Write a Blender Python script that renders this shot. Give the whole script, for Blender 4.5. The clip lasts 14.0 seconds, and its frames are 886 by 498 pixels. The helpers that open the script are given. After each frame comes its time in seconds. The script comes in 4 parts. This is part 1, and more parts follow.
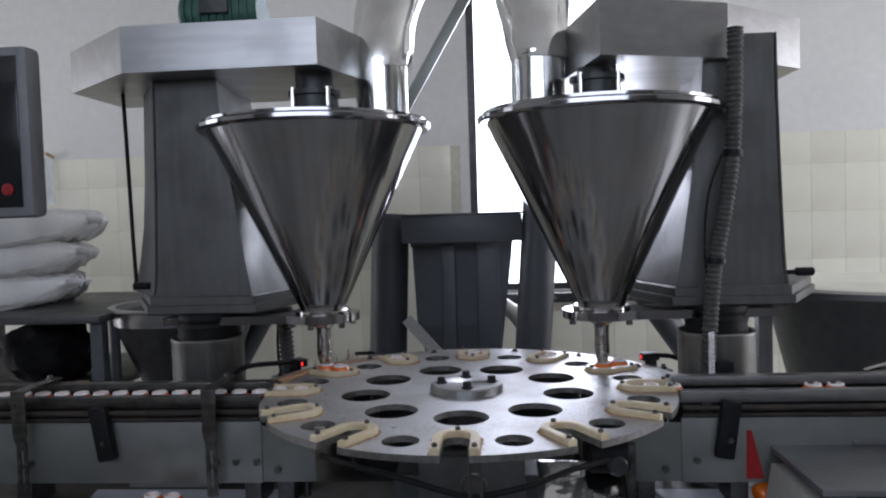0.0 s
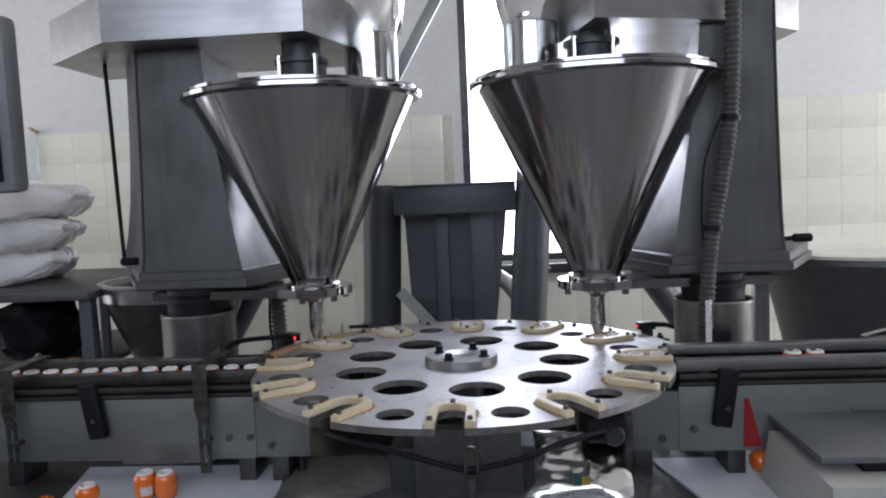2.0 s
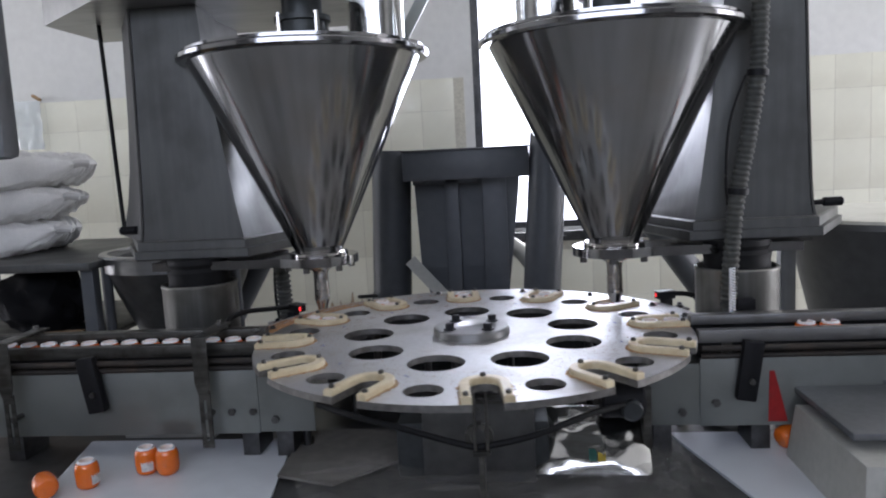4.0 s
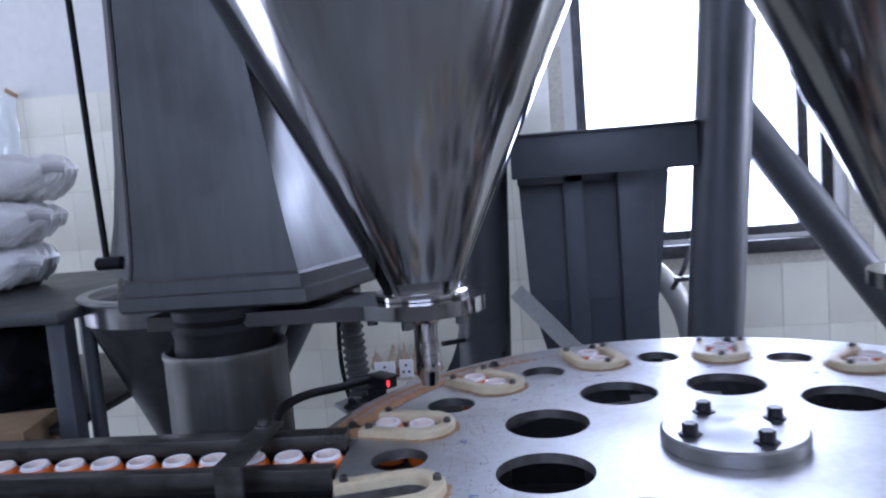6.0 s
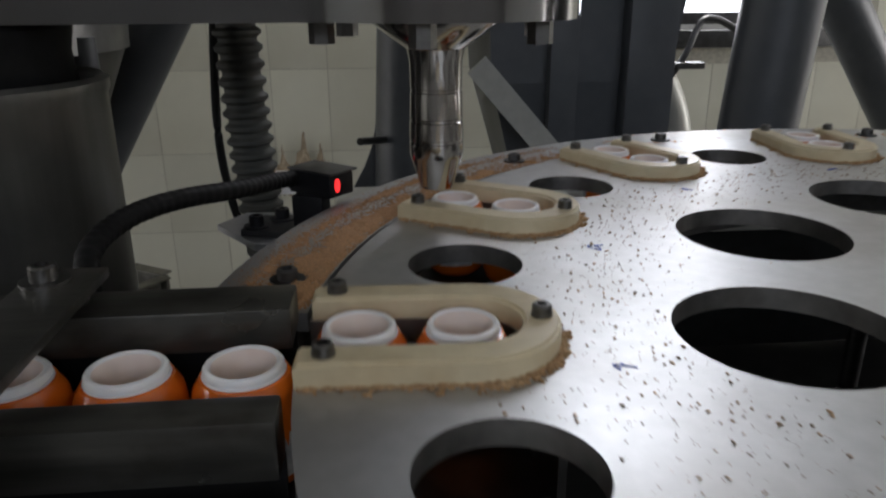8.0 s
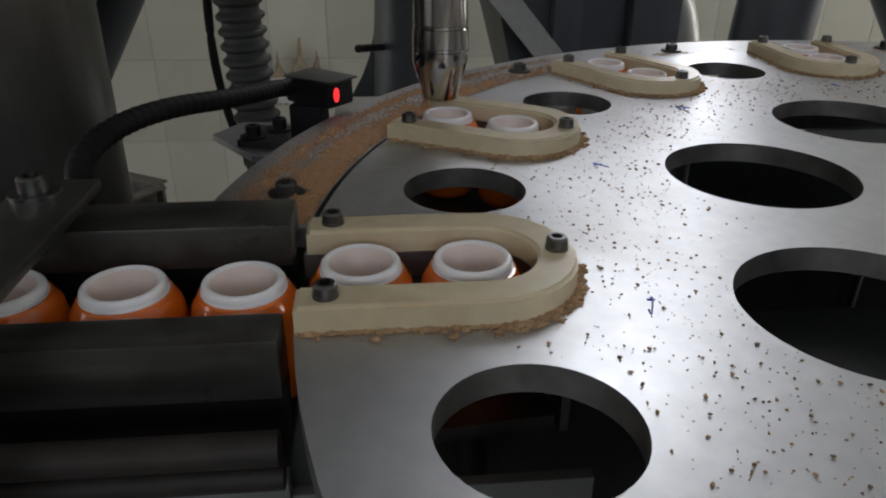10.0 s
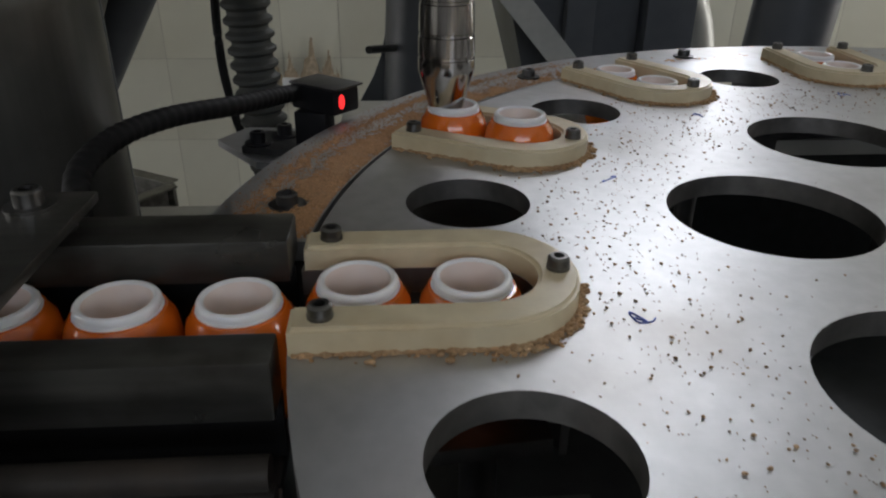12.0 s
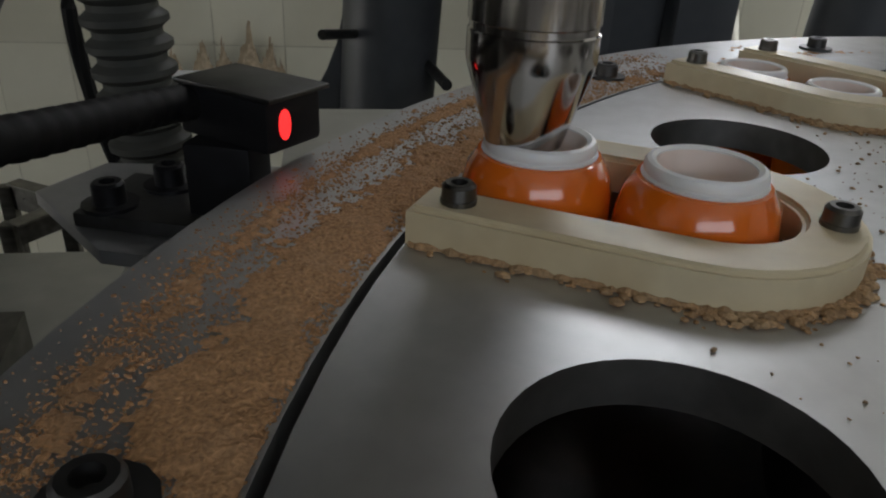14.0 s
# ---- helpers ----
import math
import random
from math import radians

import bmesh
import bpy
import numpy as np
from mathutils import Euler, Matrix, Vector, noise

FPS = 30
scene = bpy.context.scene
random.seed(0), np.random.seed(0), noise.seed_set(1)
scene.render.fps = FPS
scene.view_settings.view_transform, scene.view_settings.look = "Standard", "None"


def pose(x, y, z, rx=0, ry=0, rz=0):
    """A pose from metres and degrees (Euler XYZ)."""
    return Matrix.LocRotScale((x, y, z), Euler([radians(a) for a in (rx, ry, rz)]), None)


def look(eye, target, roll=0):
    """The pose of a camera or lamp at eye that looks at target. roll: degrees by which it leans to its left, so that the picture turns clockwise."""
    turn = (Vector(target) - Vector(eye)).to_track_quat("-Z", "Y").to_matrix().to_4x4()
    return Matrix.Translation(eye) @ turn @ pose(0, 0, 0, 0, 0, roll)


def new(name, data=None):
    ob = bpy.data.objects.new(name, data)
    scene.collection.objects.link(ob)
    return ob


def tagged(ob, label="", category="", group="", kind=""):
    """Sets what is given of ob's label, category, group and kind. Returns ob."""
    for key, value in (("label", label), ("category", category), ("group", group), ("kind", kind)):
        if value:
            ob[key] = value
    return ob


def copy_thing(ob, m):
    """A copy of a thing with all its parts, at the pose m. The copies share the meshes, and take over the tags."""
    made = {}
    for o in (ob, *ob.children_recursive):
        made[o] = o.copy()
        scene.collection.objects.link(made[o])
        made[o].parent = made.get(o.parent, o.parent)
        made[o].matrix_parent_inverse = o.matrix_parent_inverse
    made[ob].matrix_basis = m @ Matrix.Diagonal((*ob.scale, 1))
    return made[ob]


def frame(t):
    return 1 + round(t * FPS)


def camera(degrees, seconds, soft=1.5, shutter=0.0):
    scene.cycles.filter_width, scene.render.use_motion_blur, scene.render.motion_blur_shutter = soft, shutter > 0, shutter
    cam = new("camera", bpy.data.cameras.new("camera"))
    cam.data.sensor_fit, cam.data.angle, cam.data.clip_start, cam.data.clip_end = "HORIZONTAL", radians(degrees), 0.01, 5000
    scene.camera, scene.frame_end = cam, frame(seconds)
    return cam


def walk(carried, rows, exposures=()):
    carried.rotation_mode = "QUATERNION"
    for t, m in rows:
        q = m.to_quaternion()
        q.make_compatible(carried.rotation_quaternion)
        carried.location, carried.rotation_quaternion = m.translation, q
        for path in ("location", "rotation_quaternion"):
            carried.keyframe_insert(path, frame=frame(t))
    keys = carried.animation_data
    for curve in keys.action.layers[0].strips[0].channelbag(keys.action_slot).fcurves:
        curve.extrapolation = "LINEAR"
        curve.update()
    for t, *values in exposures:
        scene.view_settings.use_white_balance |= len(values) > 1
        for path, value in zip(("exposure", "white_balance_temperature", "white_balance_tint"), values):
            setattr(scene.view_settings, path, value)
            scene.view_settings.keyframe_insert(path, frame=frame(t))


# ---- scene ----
LENS = 62.16
PATH = [
    (0.0, 0.0927, -1.7465, 1.3683, 87.45, 1.74, 4.50),
    (0.5, 0.0985, -1.7370, 1.3666, 86.31, 1.93, 4.14),
    (1.0, 0.0995, -1.7305, 1.3656, 86.25, 2.41, 4.48),
    (1.5, 0.0945, -1.7251, 1.3644, 85.40, 2.43, 4.08),
    (2.0, 0.0925, -1.7139, 1.3616, 85.30, 2.46, 3.98),
    (2.2, 0.0994, -1.6832, 1.3543, 84.89, 2.53, 3.98),
    (4.5, 0.1004, -1.5947, 1.3448, 82.90, 2.50, 5.72),
    (5.0, -0.0524, -1.4150, 1.3309, 83.37, 1.44, 5.70),
    (5.5, -0.1901, -1.1906, 1.3204, 85.34, 3.77, 3.32),
    (6.0, -0.2316, -0.8965, 1.2997, 84.25, 4.55, 6.22),
    (6.5, -0.2826, -0.6574, 1.2628, 80.40, 2.81, 6.93),
    (7.0, -0.3920, -0.4416, 1.1865, 79.35, 4.45, -0.01),
    (7.5, -0.4471, -0.3263, 1.1382, 73.00, 0.70, -3.17),
    (8.0, -0.4444, -0.3059, 1.1131, 70.45, 0.30, -5.23),
    (8.5, -0.4467, -0.2963, 1.1116, 65.37, -0.01, -5.45),
    (9.0, -0.4462, -0.2933, 1.1105, 63.56, -0.24, -5.33),
    (11.5, -0.4494, -0.2948, 1.1105, 63.68, -0.65, -4.86),
    (12.0, -0.4407, -0.2845, 1.1159, 63.41, -0.54, -4.06),
    (12.5, -0.4454, -0.1868, 1.1172, 65.68, -0.58, -6.50),
    (13.0, -0.4661, -0.0726, 1.0854, 65.11, -0.94, -7.75),
    (13.2, -0.4684, -0.0285, 1.0663, 64.35, -2.44, -7.43),
    (13.5, -0.4639, 0.0013, 1.0530, 63.31, -2.01, -7.66),
    (14.0, -0.4591, 0.0120, 1.0460, 63.11, -2.49, -7.75),
]
cam = camera(LENS, 14.0, soft=2.1, shutter=0.4)
EXPOSURES = [(0.0, 0.5, 5950, 20), (0.6, 0.88, 5950, 20), (4.5, 0.86, 5950, 20), (5.2, 1.1, 5250, 25), (6.4, 1.12, 5100, 26), (7.0, 0.68, 6050, 18), (7.5, 0.45, 6400, 15), (9.0, 0.25, 6450, 15), (12.5, 0.3, 6450, 14), (13.3, 0.22, 6450, 12), (14.0, 0.2, 6550, 12)]
walk(cam, [(t, pose(x, y, z, a, b, c)) for t, x, y, z, a, b, c in PATH], EXPOSURES)

# ---------------------------------------------------------------- light
world = bpy.data.worlds.new("sky")
scene.world = world
world.use_nodes = True
wn = world.node_tree
sky = wn.nodes.new("ShaderNodeTexSky")
sky.sky_type, sky.sun_disc = "NISHITA", False
sky.sun_elevation, sky.sun_rotation = radians(48), radians(20)
wn.nodes["Background"].inputs[1].default_value = 0.12
wn.links.new(sky.outputs[0], wn.nodes["Background"].inputs[0])
sun = new("sun", bpy.data.lights.new("sun", "SUN"))
sun.data.energy, sun.data.angle, sun.data.color = 2.0, radians(0.6), (1, 0.95, 0.87)
sun.matrix_world = look((0.5, 6, 7), (0.2, 1.0, 0))


def area_lamp(name, eye, target, w, h, watts, color=(0.93, 0.97, 1.0)):
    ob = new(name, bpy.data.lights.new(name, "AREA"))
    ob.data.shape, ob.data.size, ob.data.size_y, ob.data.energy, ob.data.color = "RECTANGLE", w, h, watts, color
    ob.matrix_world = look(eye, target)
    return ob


area_lamp("window_sky_back", (0.36, 1.84, 1.85), (0.36, 0.0, 1.85), 0.80, 1.66, 18)
area_lamp("unseen_front_light", (-0.3, -4.28, 2.52), (-0.3, 0.0, 2.5), 4.2, 1.12, 34)
area_lamp("fill_left", (-4.62, 0.55, 1.25), (0.0, 1.2, 1.0), 1.7, 2.0, 31, (1.0, 0.985, 0.94))
area_lamp("fill_right", (4.62, 0.55, 1.25), (0.0, 1.2, 1.0), 1.7, 2.0, 74, (1.0, 0.985, 0.94))


# ---------------------------------------------------------------- materials
def mat(name, color, rough=0.5, metal=0.0, grain=40.0, vary=0.15, bump=0.1, stain=None, stain_scale=6.0, stain_amount=0.35,
        stretch=(1, 1, 1), emit=0.0, coat=0.0, alpha=1.0, trans=0.0, piece=0.0, sub=0.0, rough_vary=0.12, island=0.0, spec=0.5):
    m = bpy.data.materials.new(name)
    m.use_nodes = True
    nt = m.node_tree
    N, L = nt.nodes, nt.links
    b = N["Principled BSDF"]
    co = N.new("ShaderNodeTexCoord")
    mp = N.new("ShaderNodeMapping")
    mp.inputs["Scale"].default_value = stretch
    L.new(co.outputs["Object"], mp.inputs["Vector"])
    n1 = N.new("ShaderNodeTexNoise")
    n1.inputs["Scale"].default_value, n1.inputs["Detail"].default_value = grain, 6
    L.new(mp.outputs[0], n1.inputs["Vector"])
    n2 = N.new("ShaderNodeTexNoise")
    n2.inputs["Scale"].default_value, n2.inputs["Detail"].default_value = stain_scale, 5
    L.new(co.outputs["Object"], n2.inputs["Vector"])
    lo, hi = [max(0.0, c * (1 - vary)) for c in color], [min(1.0, c * (1 + vary)) for c in color]
    r1 = N.new("ShaderNodeValToRGB")
    r1.color_ramp.elements[0].position, r1.color_ramp.elements[1].position = 0.3, 0.7
    r1.color_ramp.elements[0].color, r1.color_ramp.elements[1].color = (*lo, 1), (*hi, 1)
    L.new(n1.outputs["Fac"], r1.inputs[0])
    st = stain or [c * 0.6 for c in color]
    mx = N.new("ShaderNodeMix")
    mx.data_type = "RGBA"
    r2 = N.new("ShaderNodeValToRGB")
    r2.color_ramp.elements[0].position, r2.color_ramp.elements[1].position = 0.48, 0.75
    r2.color_ramp.elements[1].color = (stain_amount, stain_amount, stain_amount, 1)
    L.new(n2.outputs["Fac"], r2.inputs[0])
    L.new(r2.outputs[0], mx.inputs["Factor"])
    L.new(r1.outputs[0], mx.inputs["A"])
    mx.inputs["B"].default_value = (*st, 1)
    out = mx.outputs["Result"]
    if piece or island:
        src = N.new("ShaderNodeObjectInfo").outputs["Random"] if piece else N.new("ShaderNodeNewGeometry").outputs["Random Per Island"]
        hs = N.new("ShaderNodeHueSaturation")
        mr = N.new("ShaderNodeMapRange")
        mr.inputs["To Min"].default_value, mr.inputs["To Max"].default_value = 1 - (piece or island), 1 + (piece or island)
        L.new(src, mr.inputs["Value"])
        L.new(mr.outputs[0], hs.inputs["Value"])
        L.new(out, hs.inputs["Color"])
        out = hs.outputs[0]
    L.new(out, b.inputs["Base Color"])
    rr = N.new("ShaderNodeMapRange")
    rr.inputs["To Min"].default_value, rr.inputs["To Max"].default_value = max(0.02, rough - rough_vary), min(1, rough + rough_vary)
    L.new(n2.outputs["Fac"], rr.inputs["Value"])
    L.new(rr.outputs[0], b.inputs["Roughness"])
    b.inputs["Metallic"].default_value = metal
    b.inputs["Coat Weight"].default_value = coat
    b.inputs["Specular IOR Level"].default_value = spec
    b.inputs["Alpha"].default_value = alpha
    b.inputs["Transmission Weight"].default_value = trans
    b.inputs["Subsurface Weight"].default_value = sub
    b.inputs["Subsurface Radius"].default_value = (0.01, 0.008, 0.006)
    if emit:
        b.inputs["Emission Color"].default_value = (*color, 1)
        b.inputs["Emission Strength"].default_value = emit
    if bump:
        bp = N.new("ShaderNodeBump")
        bp.inputs["Strength"].default_value, bp.inputs["Distance"].default_value = bump, 0.002
        L.new(n1.outputs["Fac"], bp.inputs["Height"])
        L.new(bp.outputs[0], b.inputs["Normal"])
    return m


M = {
    "polished": mat("polished_steel", (0.31, 0.313, 0.32), 0.12, 1.0, 20, 0.06, 0.015, (0.30, 0.27, 0.24), 7, 0.55, rough_vary=0.07, stretch=(1, 1, 0.25)),
    "brushed": mat("brushed_steel", (0.115, 0.116, 0.111), 0.52, 0.75, 60, 0.10, 0.06, (0.07, 0.069, 0.065), 6, 0.75, stretch=(1, 1, 0.08), rough_vary=0.2),
    "pedestal": mat("pedestal_steel", (0.27, 0.268, 0.25), 0.42, 0.9, 50, 0.2, 0.06, (0.12, 0.115, 0.10), 9, 0.7, stretch=(1, 1, 0.06), rough_vary=0.15),
    "cut_edge": mat("cut_edge_steel", (0.21, 0.205, 0.195), 0.45, 0.9, 60, 0.25, 0.1, (0.09, 0.08, 0.065), 20, 0.6),
    "satin": mat("satin_steel", (0.34, 0.34, 0.335), 0.36, 1.0, 40, 0.10, 0.05, (0.2, 0.2, 0.195), 6, 0.6, stretch=(0.1, 1, 1), rough_vary=0.1),
    "worn": mat("worn_rod", (0.022, 0.018, 0.014), 0.65, 0.2, 60, 0.3, 0.15, (0.09, 0.06, 0.04), 16, 0.6),
    "plate": mat("turntable_steel", (0.46, 0.465, 0.465), 0.46, 0.92, 90, 0.06, 0.04, (0.25, 0.215, 0.17), 6, 0.6, rough_vary=0.12),
    "chrome": mat("nozzle_steel", (0.55, 0.53, 0.51), 0.14, 1.0, 30, 0.08, 0.02, (0.30, 0.26, 0.22), 30, 0.5, rough_vary=0.06),
    "rail": mat("conveyor_steel", (0.085, 0.083, 0.074), 0.36, 0.75, 70, 0.45, 0.16, (0.035, 0.029, 0.022), 26, 0.9, stretch=(0.12, 1, 1), rough_vary=0.22),
    "rail_bright": mat("bright_rail_steel", (0.20, 0.198, 0.19), 0.42, 0.7, 50, 0.2, 0.08, (0.12, 0.11, 0.095), 18, 0.6, stretch=(0.1, 1, 1)),
    "dark_steel": mat("dark_steel", (0.10, 0.10, 0.10), 0.45, 1.0, 60, 0.2, 0.1, (0.05, 0.05, 0.05), 12, 0.5),
    "bolt": mat("bolt_steel", (0.14, 0.137, 0.13), 0.35, 1.0, 200, 0.15, 0.05),
    "black_bolt": mat("black_oxide", (0.018, 0.018, 0.02), 0.4, 0.6, 200, 0.2, 0.05),
    "blue_paint": mat("blue_grey_paint", (0.070, 0.075, 0.082), 0.42, 0.0, 30, 0.10, 0.12, (0.07, 0.08, 0.09), 4, 0.5),
    "panel": mat("grey_green_panel", (0.21, 0.22, 0.205), 0.38, 0.6, 20, 0.08, 0.04, (0.12, 0.13, 0.13), 5, 0.5),
    "cream": mat("cream_nylon", (0.60, 0.52, 0.345), 0.40, 0.0, 80, 0.07, 0.06, (0.37, 0.255, 0.125), 15, 0.9, sub=0.1),
    "white_plastic": mat("white_plastic", (0.80, 0.80, 0.80), 0.35, 0.0, 60, 0.03, 0.02, (0.62, 0.60, 0.58), 40, 0.3, sub=0.2),
    "orange": mat("orange_film", (0.74, 0.155, 0.010), 0.14, 0.0, 60, 0.12, 0.10, (0.60, 0.10, 0.01), 60, 0.5, coat=0.6),
    "label": mat("label_patch", (0.62, 0.62, 0.60), 0.3, 0.0, 300, 0.25, 0.02, (0.12, 0.14, 0.2), 150, 0.6),
    "black": mat("black_plastic", (0.008, 0.008, 0.009), 0.55, 0.0, 120, 0.2, 0.08, spec=0.2),
    "rubber": mat("black_rubber", (0.009, 0.009, 0.009), 0.65, 0.0, 80, 0.2, 0.15, spec=0.2),
    "hose": mat("grey_hose", (0.062, 0.064, 0.057), 0.6, 0.0, 50, 0.15, 0.1, (0.075, 0.068, 0.055), 12, 0.4, spec=0.25),
    "powder": mat("brown_powder", (0.43, 0.24, 0.115), 0.95, 0.0, 900, 0.4, 0.6, (0.44, 0.27, 0.15), 40, 0.6, island=0.25),
    "crumb": mat("brown_crumb", (0.30, 0.20, 0.115), 0.9, 0.0, 600, 0.4, 0.4, island=0.5),
    "wall": mat("white_wall_paint", (0.66, 0.66, 0.63), 0.75, 0.0, 30, 0.04, 0.15, (0.58, 0.58, 0.54), 2.0, 0.5),
    "grout": mat("tile_grout", (0.54, 0.52, 0.43), 0.85, 0.0, 120, 0.15, 0.2),
    "tile": mat("glazed_tile", (0.76, 0.75, 0.63), 0.2, 0.0, 14, 0.03, 0.02, (0.50, 0.47, 0.36), 3.0, 0.45, piece=0.05, coat=0.3),
    "floor": mat("floor_concrete", (0.28, 0.28, 0.265), 0.55, 0.0, 16, 0.2, 0.2, (0.10, 0.10, 0.09), 2, 0.6),
    "ceiling": mat("ceiling_paint", (0.72, 0.72, 0.69), 0.8, 0.0, 12, 0.05, 0.1),
    "sack": mat("woven_sack", (0.74, 0.735, 0.71), 0.6, 0.0, 350, 0.10, 0.35, (0.46, 0.45, 0.43), 7, 0.5),
    "ink": mat("sack_ink", (0.10, 0.10, 0.12), 0.7, 0.0, 100, 0.3, 0.0),
    "sheet": mat("white_sheet", (0.62, 0.65, 0.68), 0.4, 0.0, 20, 0.05, 0.05, (0.45, 0.46, 0.47), 5, 0.4),
    "deck": mat("deck_steel", (0.11, 0.11, 0.105), 0.42, 0.7, 25, 0.2, 0.12, (0.05, 0.047, 0.044), 5, 0.6),
    "foil": mat("silver_foil", (0.72, 0.72, 0.70), 0.16, 1.0, 12, 0.1, 0.5, (0.4, 0.38, 0.34), 14, 0.4),
    "clear": mat("clear_film", (0.34, 0.33, 0.30), 0.12, 0.0, 25, 0.05, 0.6, alpha=0.14, coat=0.9),
    "clear_bag": mat("clear_bag", (0.70, 0.76, 0.80), 0.2, 0.0, 25, 0.05, 0.6, alpha=0.55, coat=0.5),
    "shaded_side": mat("shaded_side_steel", (0.030, 0.031, 0.030), 0.6, 0.2, 30, 0.2, 0.06, (0.05, 0.05, 0.048), 6, 0.5, spec=0.25),
    "red": mat("red_strip", (0.27, 0.012, 0.012), 0.4, 0.0, 60, 0.15, 0.05),
    "led": mat("red_led", (1.0, 0.03, 0.03), 0.4, 0.0, emit=1.15, bump=0),
    "screen": mat("dark_screen", (0.006, 0.008, 0.010), 0.12, 0.0, 30, 0.2, 0.0, coat=0.4),
    "hmi": mat("grey_housing", (0.16, 0.165, 0.17), 0.45, 0.0, 60, 0.08, 0.05),
    "scale": mat("scale_housing", (0.42, 0.42, 0.38), 0.5, 0.0, 60, 0.06, 0.05),
    "scale_plate": mat("scale_plate", (0.16, 0.165, 0.17), 0.45, 0.5, 60, 0.1, 0.05),
    "bag": mat("black_bag", (0.006, 0.006, 0.007), 0.7, 0.0, 20, 0.2, 0.5, spec=0.15),
    "card": mat("cardboard", (0.36, 0.24, 0.13), 0.85, 0.0, 50, 0.1, 0.1),
    "motor": mat("motor_dark", (0.045, 0.05, 0.05), 0.45, 0.4, 60, 0.2, 0.1),
    "green": mat("green_motor", (0.03, 0.10, 0.08), 0.45, 0.1, 60, 0.2, 0.1),
    "stain": mat("brown_grime", (0.40, 0.32, 0.22), 0.9, 0.0, 60, 0.3, 0.2),
    "red_smear": mat("dried_red", (0.30, 0.10, 0.07), 0.8, 0.0, 60, 0.3, 0.2),
    "jar_inside_tint": mat("jar_inside_tint", (0.76, 0.66, 0.60), 0.5, 0.0, 60, 0.06, 0.02, (0.66, 0.50, 0.41), 60, 0.5, sub=0.2),
    "lid": mat("cream_lid", (0.62, 0.60, 0.50), 0.5, 0.0, 40, 0.06, 0.05, (0.45, 0.42, 0.33), 6, 0.5),
    "foot_steel": mat("foot_plate_steel", (0.17, 0.165, 0.14), 0.42, 0.6, 60, 0.25, 0.12, (0.09, 0.08, 0.065), 14, 0.7),
    "foot_dust": mat("foot_dust", (0.38, 0.235, 0.12), 0.95, 0.0, 900, 0.35, 0.5, (0.46, 0.36, 0.22), 50, 0.6, island=0.3),
    "glue": mat("old_glue", (0.50, 0.41, 0.29), 0.85, 0.0, 90, 0.3, 0.2, (0.28, 0.20, 0.12), 40, 0.7),
    "mat": mat("grey_mat", (0.15, 0.142, 0.125), 0.65, 0.0, 40, 0.15, 0.1, (0.09, 0.085, 0.075), 7, 0.6),
    "daylight": mat("hazy_daylight", (0.93, 0.96, 1.0), 1.0, 0.0, emit=2.6, bump=0),
    "dim_wall": mat("grey_wall_paint", (0.22, 0.22, 0.22), 0.8, 0.0, 20, 0.08, 0.1, (0.15, 0.15, 0.15), 2, 0.5),
    "stone": mat("worktop_plate", (0.42, 0.42, 0.38), 0.45, 0.3, 30, 0.08, 0.06, (0.28, 0.27, 0.24), 8, 0.5),
    "tub": mat("steel_tub", (0.14, 0.14, 0.135), 0.5, 0.7, 30, 0.1, 0.06, (0.2, 0.2, 0.19), 5, 0.5),
    "marker": mat("blue_marker", (0.10, 0.14, 0.42), 0.6, 0.0, 300, 0.3, 0.0),
}


# ---------------------------------------------------------------- mesh helpers
def part(name, bm, material, parent=None, label="", smooth=True):
    me = bpy.data.meshes.new(name)
    bmesh.ops.recalc_face_normals(bm, faces=bm.faces)
    bm.to_mesh(me)
    bm.free()
    me.materials.append(M[material])
    if smooth:
        me.shade_smooth()
        me.set_sharp_from_angle(angle=radians(35))
    ob = new(name, me)
    if parent:
        ob.parent = parent
    if label:
        ob["label"] = label
    return ob


def thing(name, label, category, at=None, group="", kind=""):
    ob = new(name)
    ob.empty_display_size = 0.05
    ob.matrix_basis = at or Matrix()
    return tagged(ob, label, category, group, kind)


def box(lo, hi, bevel=0.0, bm=None, m=None):
    b = bmesh.new()
    c = [(a + d) / 2 for a, d in zip(lo, hi)]
    s = [abs(d - a) for a, d in zip(lo, hi)]
    bmesh.ops.create_cube(b, size=1, matrix=Matrix.Translation(c) @ Matrix.Diagonal((*s, 1)))
    if bevel:
        bmesh.ops.bevel(b, geom=b.edges[:], offset=bevel, segments=2, affect="EDGES", profile=0.6)
    if m:
        b.transform(m)
    return join(bm, b)


def join(bm, b):
    if bm is None:
        return b
    me = bpy.data.meshes.new("tmp")
    b.to_mesh(me)
    b.free()
    bm.from_mesh(me)
    bpy.data.meshes.remove(me)
    return bm


def lathe(profile, n=32, bm=None, m=None, closed=False):
    """Turns (radius, height) pairs round z; radius 0 closes an end."""
    b = bmesh.new()
    rings = []
    for r, z in profile:
        if r <= 1e-6:
            rings.append([b.verts.new((0, 0, z))])
        else:
            rings.append([b.verts.new((r * math.cos(2 * math.pi * i / n), r * math.sin(2 * math.pi * i / n), z)) for i in range(n)])
    pairs = list(zip(rings, rings[1:])) + ([(rings[-1], rings[0])] if closed else [])
    for p, q in pairs:
        for i in range(n):
            j = (i + 1) % n
            if len(p) == 1 and len(q) == 1:
                continue
            if len(p) == 1:
                b.faces.new((p[0], q[i], q[j]))
            elif len(q) == 1:
                b.faces.new((p[i], p[j], q[0]))
            else:
                b.faces.new((p[i], p[j], q[j], q[i]))
    if m:
        b.transform(m)
    return join(bm, b)


